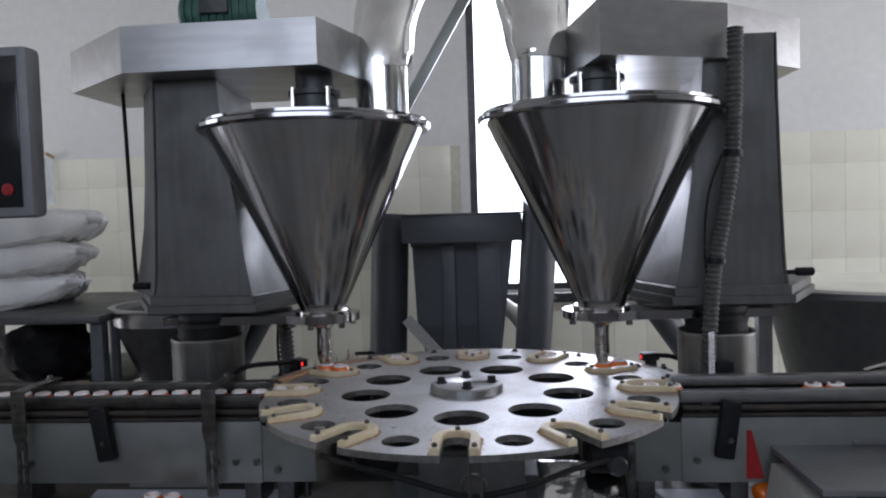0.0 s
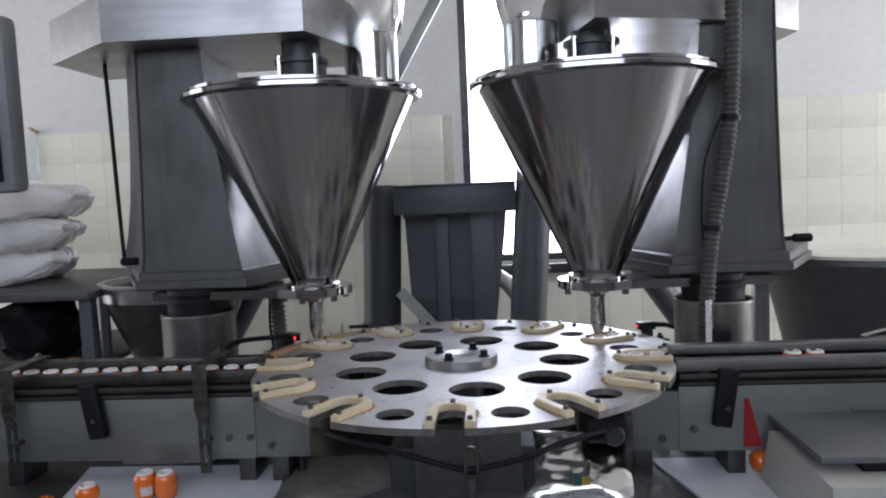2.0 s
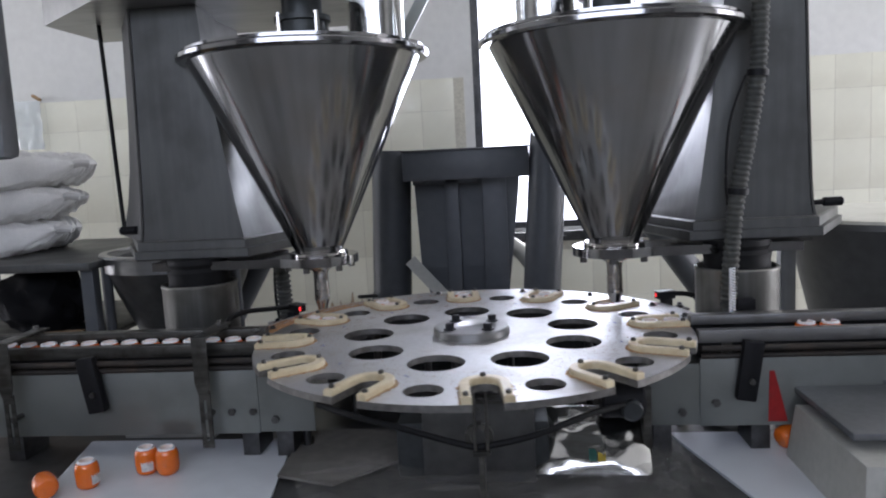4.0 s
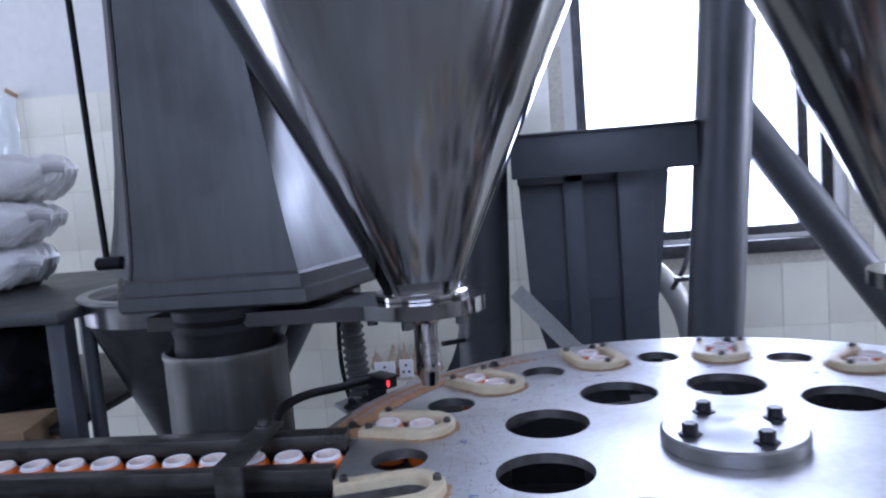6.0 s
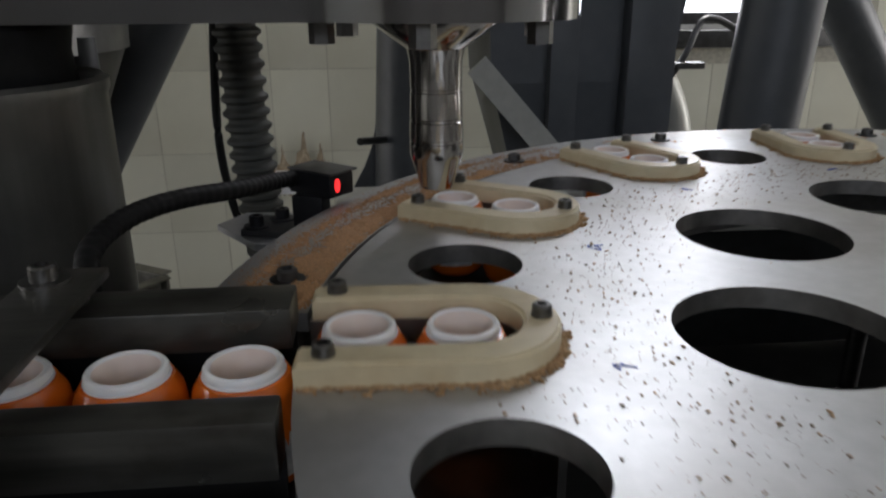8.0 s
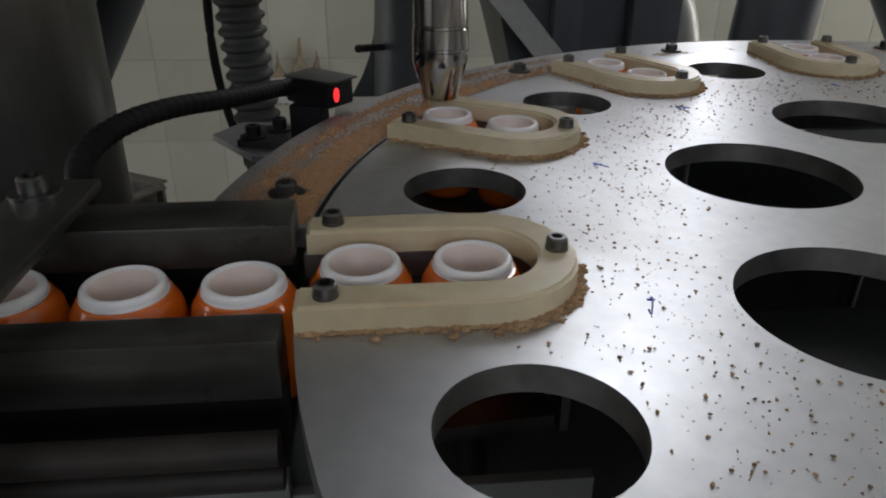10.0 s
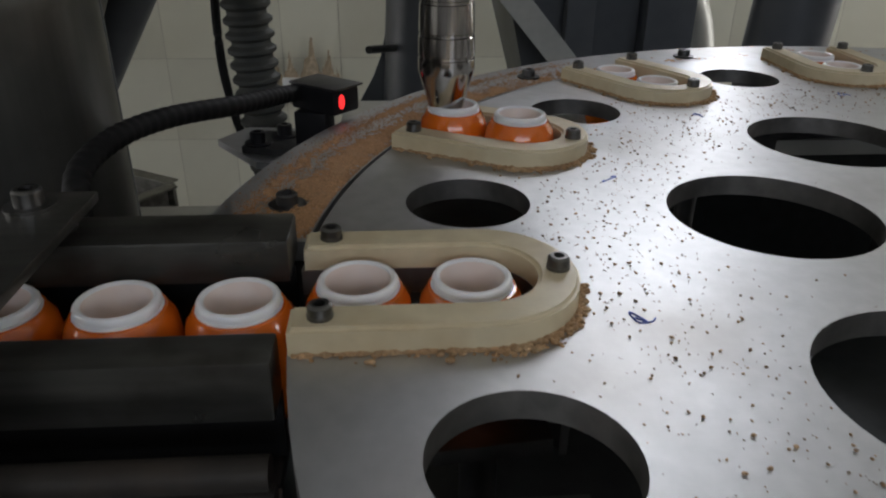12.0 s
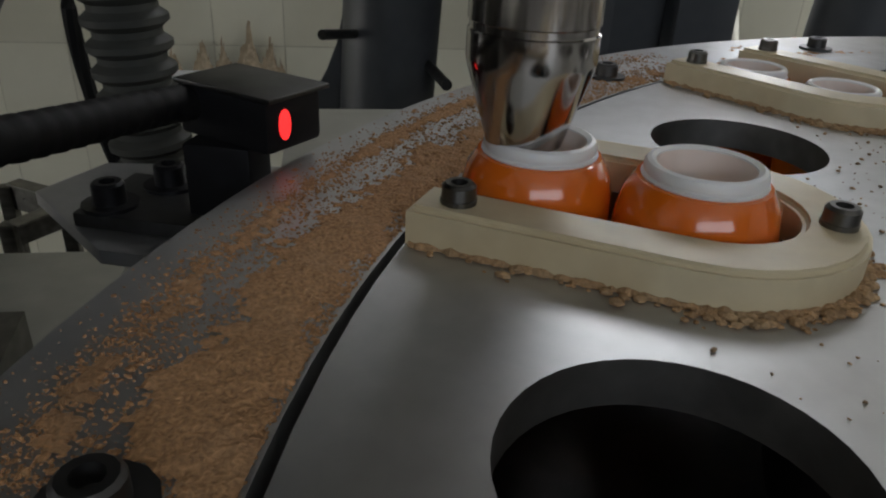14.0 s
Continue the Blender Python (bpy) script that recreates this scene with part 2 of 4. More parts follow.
def rod(p0, p1, r, n=16, bm=None, r1=None, bevel=0.0):
    """A round bar with closed ends from p0 to p1."""
    a, c = Vector(p0), Vector(p1)
    d = c - a
    m = Matrix.Translation(a) @ d.to_track_quat("Z", "Y").to_matrix().to_4x4()
    h, r1 = d.length, r if r1 is None else r1
    e = min(bevel or 0.0, r * 0.5)
    prof = [(0, 0), (r - e, 0), (r, e), (r1, h - e), (r1 - e, h), (0, h)] if e else [(0, 0), (r, 0), (r1, h), (0, h)]
    return lathe(prof, n, bm, m)


def tube(points, r, n=10, bm=None, ridge=0.0, step=0.0):
    """A bent hose through points; ridge and step give rings."""
    pts = [Vector(p) for p in points]
    path = []
    for i in range(len(pts) - 1):
        p0, p1, p2, p3 = pts[max(i - 1, 0)], pts[i], pts[i + 1], pts[min(i + 2, len(pts) - 1)]
        k = max(2, int((p2 - p1).length / step)) if step else 10
        for j in range(k):
            u = j / k
            path.append(0.5 * ((2 * p1) + (p2 - p0) * u + (2 * p0 - 5 * p1 + 4 * p2 - p3) * u * u + (3 * p1 - p0 - 3 * p2 + p3) * u ** 3))
    path.append(pts[-1])
    b = bmesh.new()
    rings = []
    for i, p in enumerate(path):
        d = (path[min(i + 1, len(path) - 1)] - path[max(i - 1, 0)]).normalized()
        q = d.to_track_quat("Z", "Y").to_matrix()
        rr = r + (ridge if ridge and i % 4 in (1, 2) else 0)
        rings.append([b.verts.new(p + q @ Vector((rr * math.cos(2 * math.pi * k / n), rr * math.sin(2 * math.pi * k / n), 0))) for k in range(n)])
    for p, q in zip(rings, rings[1:]):
        for i in range(n):
            b.faces.new((p[i], p[(i + 1) % n], q[(i + 1) % n], q[i]))
    b.faces.new(rings[0][::-1])
    b.faces.new(rings[-1])
    return join(bm, b)


def slab(outlines, z0, z1, bm=None, m=None):
    """A flat plate from its outline and the outlines of its holes."""
    b = bmesh.new()
    edges = []
    for line in outlines:
        vs = [b.verts.new((x, y, z1)) for x, y in line]
        edges += [b.edges.new((vs[i], vs[(i + 1) % len(vs)])) for i in range(len(vs))]
    bmesh.ops.triangle_fill(b, edges=edges, use_beauty=True, use_dissolve=False, normal=(0, 0, 1))
    ext = bmesh.ops.extrude_face_region(b, geom=b.faces[:])
    bmesh.ops.translate(b, vec=(0, 0, z0 - z1), verts=[v for v in ext["geom"] if isinstance(v, bmesh.types.BMVert)])
    if m:
        b.transform(m)
    return join(bm, b)


def circle(cx, cy, r, n=40):
    return [(cx + r * math.cos(2 * math.pi * i / n), cy + r * math.sin(2 * math.pi * i / n)) for i in range(n)]


def prism(sections, bm=None, cap=True):
    """Joins closed sections, each a list of points of equal count."""
    b = bmesh.new()
    rings = [[b.verts.new(p) for p in s] for s in sections]
    for p, q in zip(rings, rings[1:]):
        for i in range(len(p)):
            b.faces.new((p[i], p[(i + 1) % len(p)], q[(i + 1) % len(p)], q[i]))
    if cap:
        b.faces.new(rings[0][::-1])
        b.faces.new(rings[-1])
    return join(bm, b)


def cap_screw(bm, x, y, z, r=0.0062, h=0.008, washer=1.75):
    """A socket head screw with its hexagon recess."""
    m = Matrix.Translation((x, y, z))
    lathe([(r * washer, -0.0002), (r * washer, 0.0014), (r * 1.02, 0.0016), (r, h - 0.001), (r - 0.001, h), (r * 0.5, h), (r * 0.46, h * 0.45), (0, h * 0.45)], 14, bm, m)


# ---------------------------------------------------------------- the room
YB = 1.62
WX0, WX1, WZ0, WZ1 = -0.045, 0.77, 1.02, 2.70


def wall_with_hole(name, axis, at, thick, lo, hi, hole, label):
    """A wall in the plane of one axis, built of four blocks round its opening."""
    (a0, z0), (a1, z1) = lo, hi
    h0, h1, k0, k1 = hole
    bm = None
    for x0, x1, y0, y1 in ((a0, h0, z0, z1), (h1, a1, z0, z1), (h0, h1, z0, k0), (h0, h1, k1, z1)):
        if axis == "y":
            bm = box((x0, at, y0), (x1, at + thick, y1), bm=bm)
        else:
            bm = box((at, x0, y0), (at + thick, x1, y1), bm=bm)
    return tagged(part(name, bm, "wall", smooth=False), label, "wall", kind="structure")


wall_back = wall_with_hole("wall_back", "y", YB + 0.006, 0.2, (-4.6, 0), (4.6, 3.2), (WX0, WX1, WZ0, WZ1), "white painted wall with cream tiles below and a bright window")
wall_left = wall_with_hole("wall_left", "x", -4.65, 0.15, (-4.2, 0), (YB + 0.2, 3.2), (-0.3, 1.4, 0.25, 2.25), "plain white unseen side wall with an added opening for fill light")
wall_right = wall_with_hole("wall_right", "x", 4.50, 0.15, (-4.2, 0), (YB + 0.2, 3.2), (-0.3, 1.4, 0.25, 2.25), "plain white unseen side wall with an added opening for fill light")
wall_front = wall_with_hole("wall_front", "y", -4.35, 0.15, (-4.6, 0), (4.6, 3.2), (-2.4, 1.8, 1.96, 3.08), "plain unseen wall, kept grey for dark reflections, with an added light opening")
wall_front.data.materials[0] = M["dim_wall"]
tagged(part("floor", box((-4.65, -4.3, -0.1), (4.65, YB + 0.2, 0)), "floor", smooth=False), "worn grey concrete workshop floor", "floor", kind="structure")
tagged(part("ceiling", box((-4.65, -4.3, 3.2), (4.65, YB + 0.2, 3.3)), "ceiling", smooth=False), "unseen ceiling, kept pale to bounce light down", "ceiling", kind="structure")
tagged(part("ground", box((-60, YB + 0.25, -0.3), (60, 80, -0.15)), "floor", smooth=False), "pale open ground outside the window", "ground", kind="structure")

tagged(part("backdrop", box((-14, 14, -2), (14, 14.1, 14)), "daylight", smooth=False), "plain bright hazy daylight outside the window", "sky", kind="structure")
window = thing("window_1", "dark framed window with blown-out daylight behind it", "window", kind="structure")
for nm, lo, hi in (("window_sill", (WX0 - 0.03, YB - 0.045, WZ0 - 0.055), (WX1 + 0.03, YB + 0.16, WZ0 - 0.012)),
                   ("window_frame", (WX0, YB + 0.02, WZ0 - 0.012), (WX1, YB + 0.07, WZ0 + 0.03)),
                   ("window_frame", (WX0, YB + 0.02, WZ0 + 0.03), (WX0 + 0.035, YB + 0.07, WZ1)),
                   ("window_frame", (WX1 - 0.035, YB + 0.02, WZ0 + 0.03), (WX1, YB + 0.07, WZ1)),
                   ("window_frame", (0.665, YB + 0.025, WZ0 + 0.03), (0.70, YB + 0.065, WZ1))):
    part(nm, box(lo, hi, 0.003), "dark_steel", window)


# ---------------------------------------------------------------- the turntable
ZD, RD = 0.95, 0.485
SLOT, SLOT_R = 0.0262, 0.403


def slotted_rim():
    pts = []
    half = math.asin(SLOT / RD)
    for k in range(12):
        a = radians(30 * k)
        c, s = math.cos(a), math.sin(a)

        def at(r, w):
            return (r * c - w * s, r * s + w * c)
        pts.append(at(RD * math.cos(half), -SLOT))
        for i in range(15):
            b = math.pi * (1.5 - i / 14)
            pts.append(at(SLOT_R + SLOT * math.cos(b), SLOT * math.sin(b)))
        pts.append(at(RD * math.cos(half), SLOT))
        for i in range(1, 10):
            b = a + half + (radians(30) - 2 * half) * i / 10
            pts.append((RD * math.cos(b), RD * math.sin(b)))
    return pts


turntable = thing("turntable", "round slotted steel turntable with cream pockets and drilled holes", "turntable", pose(0, 0, ZD))
holes = [circle(0.411 * math.cos(radians(15 + 30 * k)), 0.411 * math.sin(radians(15 + 30 * k)), 0.036) for k in range(12)]
holes += [circle(0.241 * math.cos(radians(89.9 + 40 * k)), 0.241 * math.sin(radians(89.9 + 40 * k)), 0.0579, 48) for k in range(9)]
disc = part("plate", slab([slotted_rim(), *holes], -0.013, 0), "plate", turntable, "dull silver steel disc scattered with powder specks")
disc.data.materials.append(M["cut_edge"])
for f in disc.data.polygons:
    f.material_index = 1 if abs(f.normal.z) < 0.5 else 0
hub = part("hub", lathe([(0, 0.0005), (0.086, 0.0005), (0.086, 0.016), (0.083, 0.019), (0.03, 0.019), (0.028, 0.018), (0, 0.018)], 48), "satin", turntable, "polished round steel hub")
for k in range(4):
    a = radians(34 + 90 * k)
    b = lathe([(0.014, 0.019), (0.014, 0.0215), (0.0095, 0.022), (0.0095, 0.033), (0.0085, 0.034), (0, 0.034)], 6, None, Matrix.Translation((0.06 * math.cos(a), 0.06 * math.sin(a), 0)))
    part("hub_bolt", b, "black_bolt", hub)


def pocket_outline():
    w, wi, c = 0.0445, SLOT, SLOT_R
    pts = [(0.4825, -wi), (0.4825, -w), (c, -w)]
    pts += [(c + w * math.cos(math.pi * (1.5 - i / 16)), w * math.sin(math.pi * (1.5 - i / 16))) for i in range(1, 16)]
    pts += [(c, w), (0.4825, w), (0.4825, wi), (c, wi)]
    pts += [(c + wi * math.cos(math.pi * (0.5 + i / 16)), wi * math.sin(math.pi * (0.5 + i / 16))) for i in range(1, 16)]
    pts += [(c, -wi)]
    return pts


pocket_mesh = None
for k in range(12):
    if pocket_mesh is None:
        bm = slab([pocket_outline()], 0.0003, 0.0125)
        bmesh.ops.dissolve_limit(bm, angle_limit=0.01, verts=bm.verts[:], edges=bm.edges[:])
        rim = [e for e in bm.edges if len(e.link_faces) == 2 and e.calc_face_angle(0) > 1.0 and min(v.co.z for v in e.verts) > 0.01]
        bmesh.ops.bevel(bm, geom=rim, offset=0.0018, segments=3, affect="EDGES")
        po = part("pocket", bm, "cream", turntable, "cream nylon horseshoe pocket, dusty at its foot")
        screws = []
        for x, y in ((0.47, 0.0354), (0.47, -0.0354), (0.3677, 0)):
            bm = bmesh.new()
            cap_screw(bm, x, y, 0.0125, 0.0050, 0.0062, 1.08)
            screws.append(part("screw", bm, "bolt", po))
        rnd = random.Random(4)
        bm = bmesh.new()
        edge = [(x * 1.0, y) for x, y in pocket_outline()[1:20]]
        # a low uneven bank of powder along the foot
        line = [(edge[i][0] + (edge[i + 1][0] - edge[i][0]) * j / n, edge[i][1] + (edge[i + 1][1] - edge[i][1]) * j / n) for i in range(len(edge) - 1)
                for n in [max(1, int(math.hypot(edge[i + 1][0] - edge[i][0], edge[i + 1][1] - edge[i][1]) / 0.0012))] for j in range(n)]
        bank = []
        for x, y in line:
            d = Vector((min(0.0, x - SLOT_R), y, 0)).normalized()
            n1, n2 = noise.noise(Vector((x * 260, y * 260, 2))), noise.noise(Vector((x * 700, y * 700, 5)))
            wide, high = 0.0013 + 0.0014 * n1 + 0.0008 * n2, 0.0015 + 0.0011 * n1 + 0.0009 * n2
            bank.append([bm.verts.new((x + d.x * f * wide, y + d.y * f * wide, 0.0002 + max(0.0, high) * g)) for f, g in ((-0.3, 1.0), (0.35, 0.85), (0.75, 0.45), (1.0, 0.0))])
        for p, q in zip(bank, bank[1:]):
            for i in range(3):
                bm.faces.new((p[i], p[i + 1], q[i + 1], q[i]))
        for i in range(620):
            u = rnd.uniform(0, len(edge) - 1.001)
            k0 = int(u)
            (xa, ya), (xb, yb) = edge[k0], edge[k0 + 1]
            x, y = xa + (xb - xa) * (u - k0), ya + (yb - ya) * (u - k0)
            d = Vector((x - SLOT_R if x < SLOT_R else 0, y, 0)).normalized() * abs(rnd.gauss(0.0004, 0.0026))
            g = 0.0004 + 0.0013 * rnd.random() ** 2
            bmesh.ops.create_icosphere(bm, subdivisions=1, radius=g, matrix=Matrix.Translation((x + d.x, y + d.y, g * 0.5)) @ Matrix.Diagonal((1.4, rnd.uniform(0.7, 1.3), 0.8, 1)))
        dust = tagged(part("dust", bm, "foot_dust", po, "brown powder crumbs at the pocket's foot", smooth=False), kind="stuff")
        pocket_mesh = po
    else:
        po = pocket_mesh.copy()
        scene.collection.objects.link(po)
        for src in (*screws, dust):
            s2 = src.copy()
            scene.collection.objects.link(s2)
            s2.parent = po
    po.rotation_euler[2] = radians(30 * k)

# ---------------------------------------------------------------- filling heads
def filling_head(ax, ay, s, top, wide):
    """s: the side to which the column stands. top: the cover's numbers (front inner, front outer, back inner, back outer, z0, z1)."""
    f = thing("filling_head", "stainless powder filling head with conical hopper on a flared column", "filling machine", group="filling heads")

    def P(off, dy, z):
        return (ax + s * off, ay + dy, z)
    levels = [(1.172, 0.185, 0.11, 0.455, 0.60), (1.20, 0.190, 0.125, 0.450, 0.585), (1.26, 0.200, 0.155, 0.446, 0.57), (1.36, 0.214, 0.20, 0.442, 0.555),
              (1.50, 0.235, 0.245, 0.437, 0.545), (1.64, 0.252, 0.28, 0.433, 0.54), (1.80, 0.262, 0.30, 0.43, 0.535)]
    part("column", prism([[P(a, -0.035, z), P(c, -0.035, z), P(d + wide, 0.20, z), P(d + wide, 0.34, z), P(b, 0.34, z), P(b, 0.20, z)] for z, a, b, c, d in levels]), "brushed", f, "flared column of dull brushed steel sheet")
    part("side_shade", prism([[P(c + 0.002, -0.036, z), P(c + 0.008, -0.034, z), P(d + wide + 0.008, 0.20, z), P(d + wide + 0.002, 0.20, z)] for z, a, b, c, d in levels]), "shaded_side", f, "column side darkened where it turns from the light")
    part("column_base", prism([[P(a, -0.05 - e, z), P(c, -0.05 - e, z), P(d, 0.20, z), P(d, 0.36, z), P(b, 0.36, z), P(b, 0.20, z)] for z, a, b, c, d, e in
                               ((1.122, 0.175, 0.10, 0.468, 0.615, 0), (1.126, 0.170, 0.095, 0.472, 0.62, 0.004), (1.146, 0.170, 0.095, 0.472, 0.62, 0.004), (1.148, 0.178, 0.104, 0.464, 0.61, 0),
                                (1.168, 0.178, 0.104, 0.464, 0.61, 0), (1.172, 0.182, 0.108, 0.460, 0.605, -0.004))]), "brushed", f, "stepped steel base of the column")
    fi, fo, bi, bo, z0, z1 = top
    part("cover", prism([[(fi[0], fi[1], z), (fo[0], fo[1], z), (bo[0], bo[1], z), (bo[0], bo[1] + 0.3, z), (bi[0], bi[1] + 0.3, z), (bi[0], bi[1], z)] for z in (z0, z1)]), "satin", f, "broad shiny sheet steel cover", smooth=False)
    # arm plate with a round end
    arm = [(ax + s * 0.425, ay - 0.062), (ax + s * 0.425, ay + 0.062), (ax + s * 0.09, ay + 0.07)]
    arm += [(ax - s * 0.1 * math.cos(b), ay + 0.1 * math.sin(b)) for b in [math.radians(v) for v in range(130, -131, -13)]]
    arm += [(ax + s * 0.09, ay - 0.07)]
    part("arm", slab([arm], 1.094, 1.116), "polished", f, "thick steel arm plate with a rounded end")
    for k in range(6):
        a = radians(20 + 60 * k)
        part("arm_bolt", rod((ax + 0.082 * math.cos(a), ay + 0.082 * math.sin(a), 1.079), (ax + 0.082 * math.cos(a), ay + 0.082 * math.sin(a), 1.095), 0.0085, 6), "bolt", f)
    pm = Matrix.Translation((ax + s * (0.322 if s < 0 else 0.287), ay - 0.015, 0))
    part("pedestal", lathe([(0, 0.68), (0.095, 0.68), (0.095, 1.046), (0.097, 1.050), (0.097, 1.056), (0.093, 1.059), (0.088, 1.056), (0.088, 1.0), (0, 1.0)], 48, None, pm), "pedestal", f, "plain round steel pedestal")
    part("bellows", lathe([(0, 1.0), (0.08, 1.0), (0.08, 1.03), (0.076, 1.075), (0.079, 1.09), (0.074, 1.10), (0.079, 1.11), (0.076, 1.123), (0, 1.123)], 40, None, pm), "rubber", f, "black rubber sleeve")
    kn = rod(P(0.44, 0.02, 1.195), P(0.505, 0.02, 1.198), 0.006, 12)
    kn = rod(P(0.498, 0.02, 1.198), P(0.545, 0.02, 1.198), 0.011, 14, kn, bevel=0.003)
    part("clamp_knob", kn, "black", f)
    # hopper
    m = Matrix.Translation((ax, ay, 0))
    hop = part("hopper", lathe([(0.050, 1.116), (0.060, 1.116), (0.062, 1.13), (0.284, 1.598), (0.287, 1.604), (0.304, 1.604), (0.311, 1.609), (0.311, 1.618), (0.304, 1.623), (0.28, 1.624),
                                (0.276, 1.601), (0.05, 1.13)], 96, None, m, closed=True), "polished", f, "polished conical steel hopper with a rolled rim")
    part("lid", lathe([(0.297, 1.624), (0.297, 1.631), (0.10, 1.636), (0.09, 1.642), (0, 1.642)], 64, None, m), "polished", hop)
    part("flange", lathe([(0.072, 1.116), (0.074, 1.117), (0.074, 1.124), (0.070, 1.127), (0.058, 1.127), (0.058, 1.116)], 48, None, m, closed=True), "chrome", hop)
    part("nozzle", lathe([(0, 1.095), (0.046, 1.095), (0.044, 1.090), (0.0205, 1.073), (0.0188, 1.064), (0.0186, 1.046), (0.0180, 1.0455), (0.0180, 1.0435), (0.0187, 1.043), (0.0192, 1.025), (0.0186, 1.0245),
                          (0.0186, 1.0225), (0.0194, 1.022), (0.0197, 1.010), (0.0191, 1.0095), (0.0191, 1.0075), (0.0197, 1.007), (0.0197, 0.999), (0.0190, 0.996), (0.0126, 0.975), (0.0121, 0.973), (0.0102, 0.973), (0.0102, 0.985), (0, 0.985)], 40, None, m), "chrome", f, "shiny stained steel filling nozzle")
    mo = part("drive_motor", lathe([(0, 1.637), (0.075, 1.637), (0.078, 1.642), (0.078, 1.668), (0.062, 1.670), (0.060, 1.70), (0.07, 1.702), (0.07, 1.715), (0.05, 1.718), (0.05, z0 + 0.002), (0, z0 + 0.002)], 40, None, m), "motor", f, "dark cylindrical gear motor")
    for k in range(4):
        a = radians(45 + 90 * k)
        x, y = ax + 0.066 * math.cos(a), ay + 0.066 * math.sin(a)
        part("motor_bolt", rod((x, y, 1.668), (x, y, 1.72), 0.007, 10), "chrome", mo)
    return f


head_l = filling_head(-0.401, 0.228, -1, ((-0.355, 0.08), (-0.864, 0.08), (-0.28, 0.32), (-1.14, 0.32), 1.758, 1.876), 0.035)
head_r = filling_head(0.348, 0.193, 1, ((0.335, 0.02), (0.66, 0.13), (0.28, 0.32), (0.905, 0.32), 1.736, 1.87), -0.06)

# feed ducts over the hoppers
for x, y, zz in ((-0.237, 0.35, 1.66), (0.205, 0.33, 1.66)):
    d = thing("feed_duct", "bright steel feed spout under a wrinkled plastic sleeve", "duct", group="feed ducts")
    part("spout", lathe([(0.06, 1.630), (0.074, 1.632), (0.074, 1.80), (0.076, 1.802), (0.076, 1.81), (0.07, 1.81), (0.07, 1.636)], 40, None, Matrix.Translation((x, y, 0)), closed=True), "foil", d)
    rnd = random.Random(int(x * 100))
    secs = []
    for i in range(14):
        u = i / 13
        cx, cy, cz = x + (0.02 - x) * u ** 1.6 * 0.75, y + 0.45 * u ** 1.5, 1.79 + 0.75 * u
        secs.append([(cx + (0.082 + 0.035 * u) * (1 + 0.10 * rnd.uniform(-1, 1)) * math.cos(2 * math.pi * k / 28), cy + (0.08 + 0.03 * u) * (1 + 0.10 * rnd.uniform(-1, 1)) * math.sin(2 * math.pi * k / 28), cz) for k in range(28)])
    part("sleeve", prism(secs), "foil", d, "crumpled translucent plastic sleeve")

# ---------------------------------------------------------------- powder tower behind
tower = thing("powder_tower", "blue-grey painted steel tower with a powder hopper", "hopper frame")


part("post", rod((-0.412, 1.17, 0), (-0.347, 1.17, 1.385), 0.0745, 36), "blue_paint", tower, "round blue-grey tube post")
part("post", rod((0.1285, 0.88, 0), (0.3625, 0.88, 3.1), 0.0635, 36), "blue_paint", tower, "round blue-grey tube post")
part("gusset", prism([[(-0.46, y, 0.2), (-0.38, y, 0.2), (-0.38, y, 0.90), (-0.443, y, 0.90), (-0.447, y, 0.85), (-0.456, y, 0.81), (-0.472, y, 0.77), (-0.50, y, 0.72), (-0.52, y, 0.60), (-0.52, y, 0.4)] for y in (1.165, 1.175)]), "blue_paint", tower, "curved gusset plate", smooth=False)


def bar(p0, p1, w, d):
    a, c = Vector(p0), Vector(p1)
    m = Matrix.Translation((a + c) / 2) @ (c - a).to_track_quat("Z", "Y").to_matrix().to_4x4()
    L = (c - a).length / 2
    return box((-w / 2, -d / 2, -L), (w / 2, d / 2, L), 0.002, None, m)


part("beam", box((-0.26, 0.84, 1.275), (0.165, 0.90, 1.372), 0.004), "blue_paint", tower)
part("beam_cap", box((-0.265, 0.83, 1.372), (0.17, 0.93, 1.378), 0.001), "dark_steel", tower)
part("beam", box((-0.26, 1.06, 1.29), (0.15, 1.12, 1.372), 0.004), "blue_paint", tower)
part("hopper", prism([[(-0.25, 1.03, 1.34), (0.140, 1.03, 1.34), (0.140, 1.40, 1.34), (-0.25, 1.40, 1.34)], [(-0.245, 1.03, 1.20), (0.127, 1.03, 1.20), (0.127, 1.40, 1.20), (-0.245, 1.40, 1.20)],
                      [(-0.235, 1.03, 0.95), (0.095, 1.03, 0.95), (0.095, 1.36, 0.95), (-0.235, 1.36, 0.95)], [(-0.16, 1.06, 0.66), (0.06, 1.06, 0.66), (0.06, 1.28, 0.66), (-0.16, 1.28, 0.66)]]), "blue_paint", tower, smooth=False)
part("rib", box((-0.135, 1.0, 0.70), (-0.085, 1.03, 1.29), 0.002), "blue_paint", tower)
part("rib", box((0.00, 0.985, 0.70), (0.085, 1.03, 1.32), 0.002), "blue_paint", tower)
part("rib", box((-0.25, 1.0, 1.255), (-0.02, 1.03, 1.30), 0.002), "blue_paint", tower)
part("brace", prism([[(-0.286, y, 0.975), (-0.255, y, 1.003), (-0.059, y, 0.779), (-0.091, y, 0.751)] for y in (0.968, 0.978)]), "scale", tower, "pale grey flat brace")
part("leg", rod((0.40, 1.42, 1.44), (1.10, 1.42, 0.43), 0.055, 20), "blue_paint", tower)
part("leg", rod((-0.62, 0.92, 1.32), (-0.935, 0.92, 0.795), 0.042, 28), "blue_paint", tower)
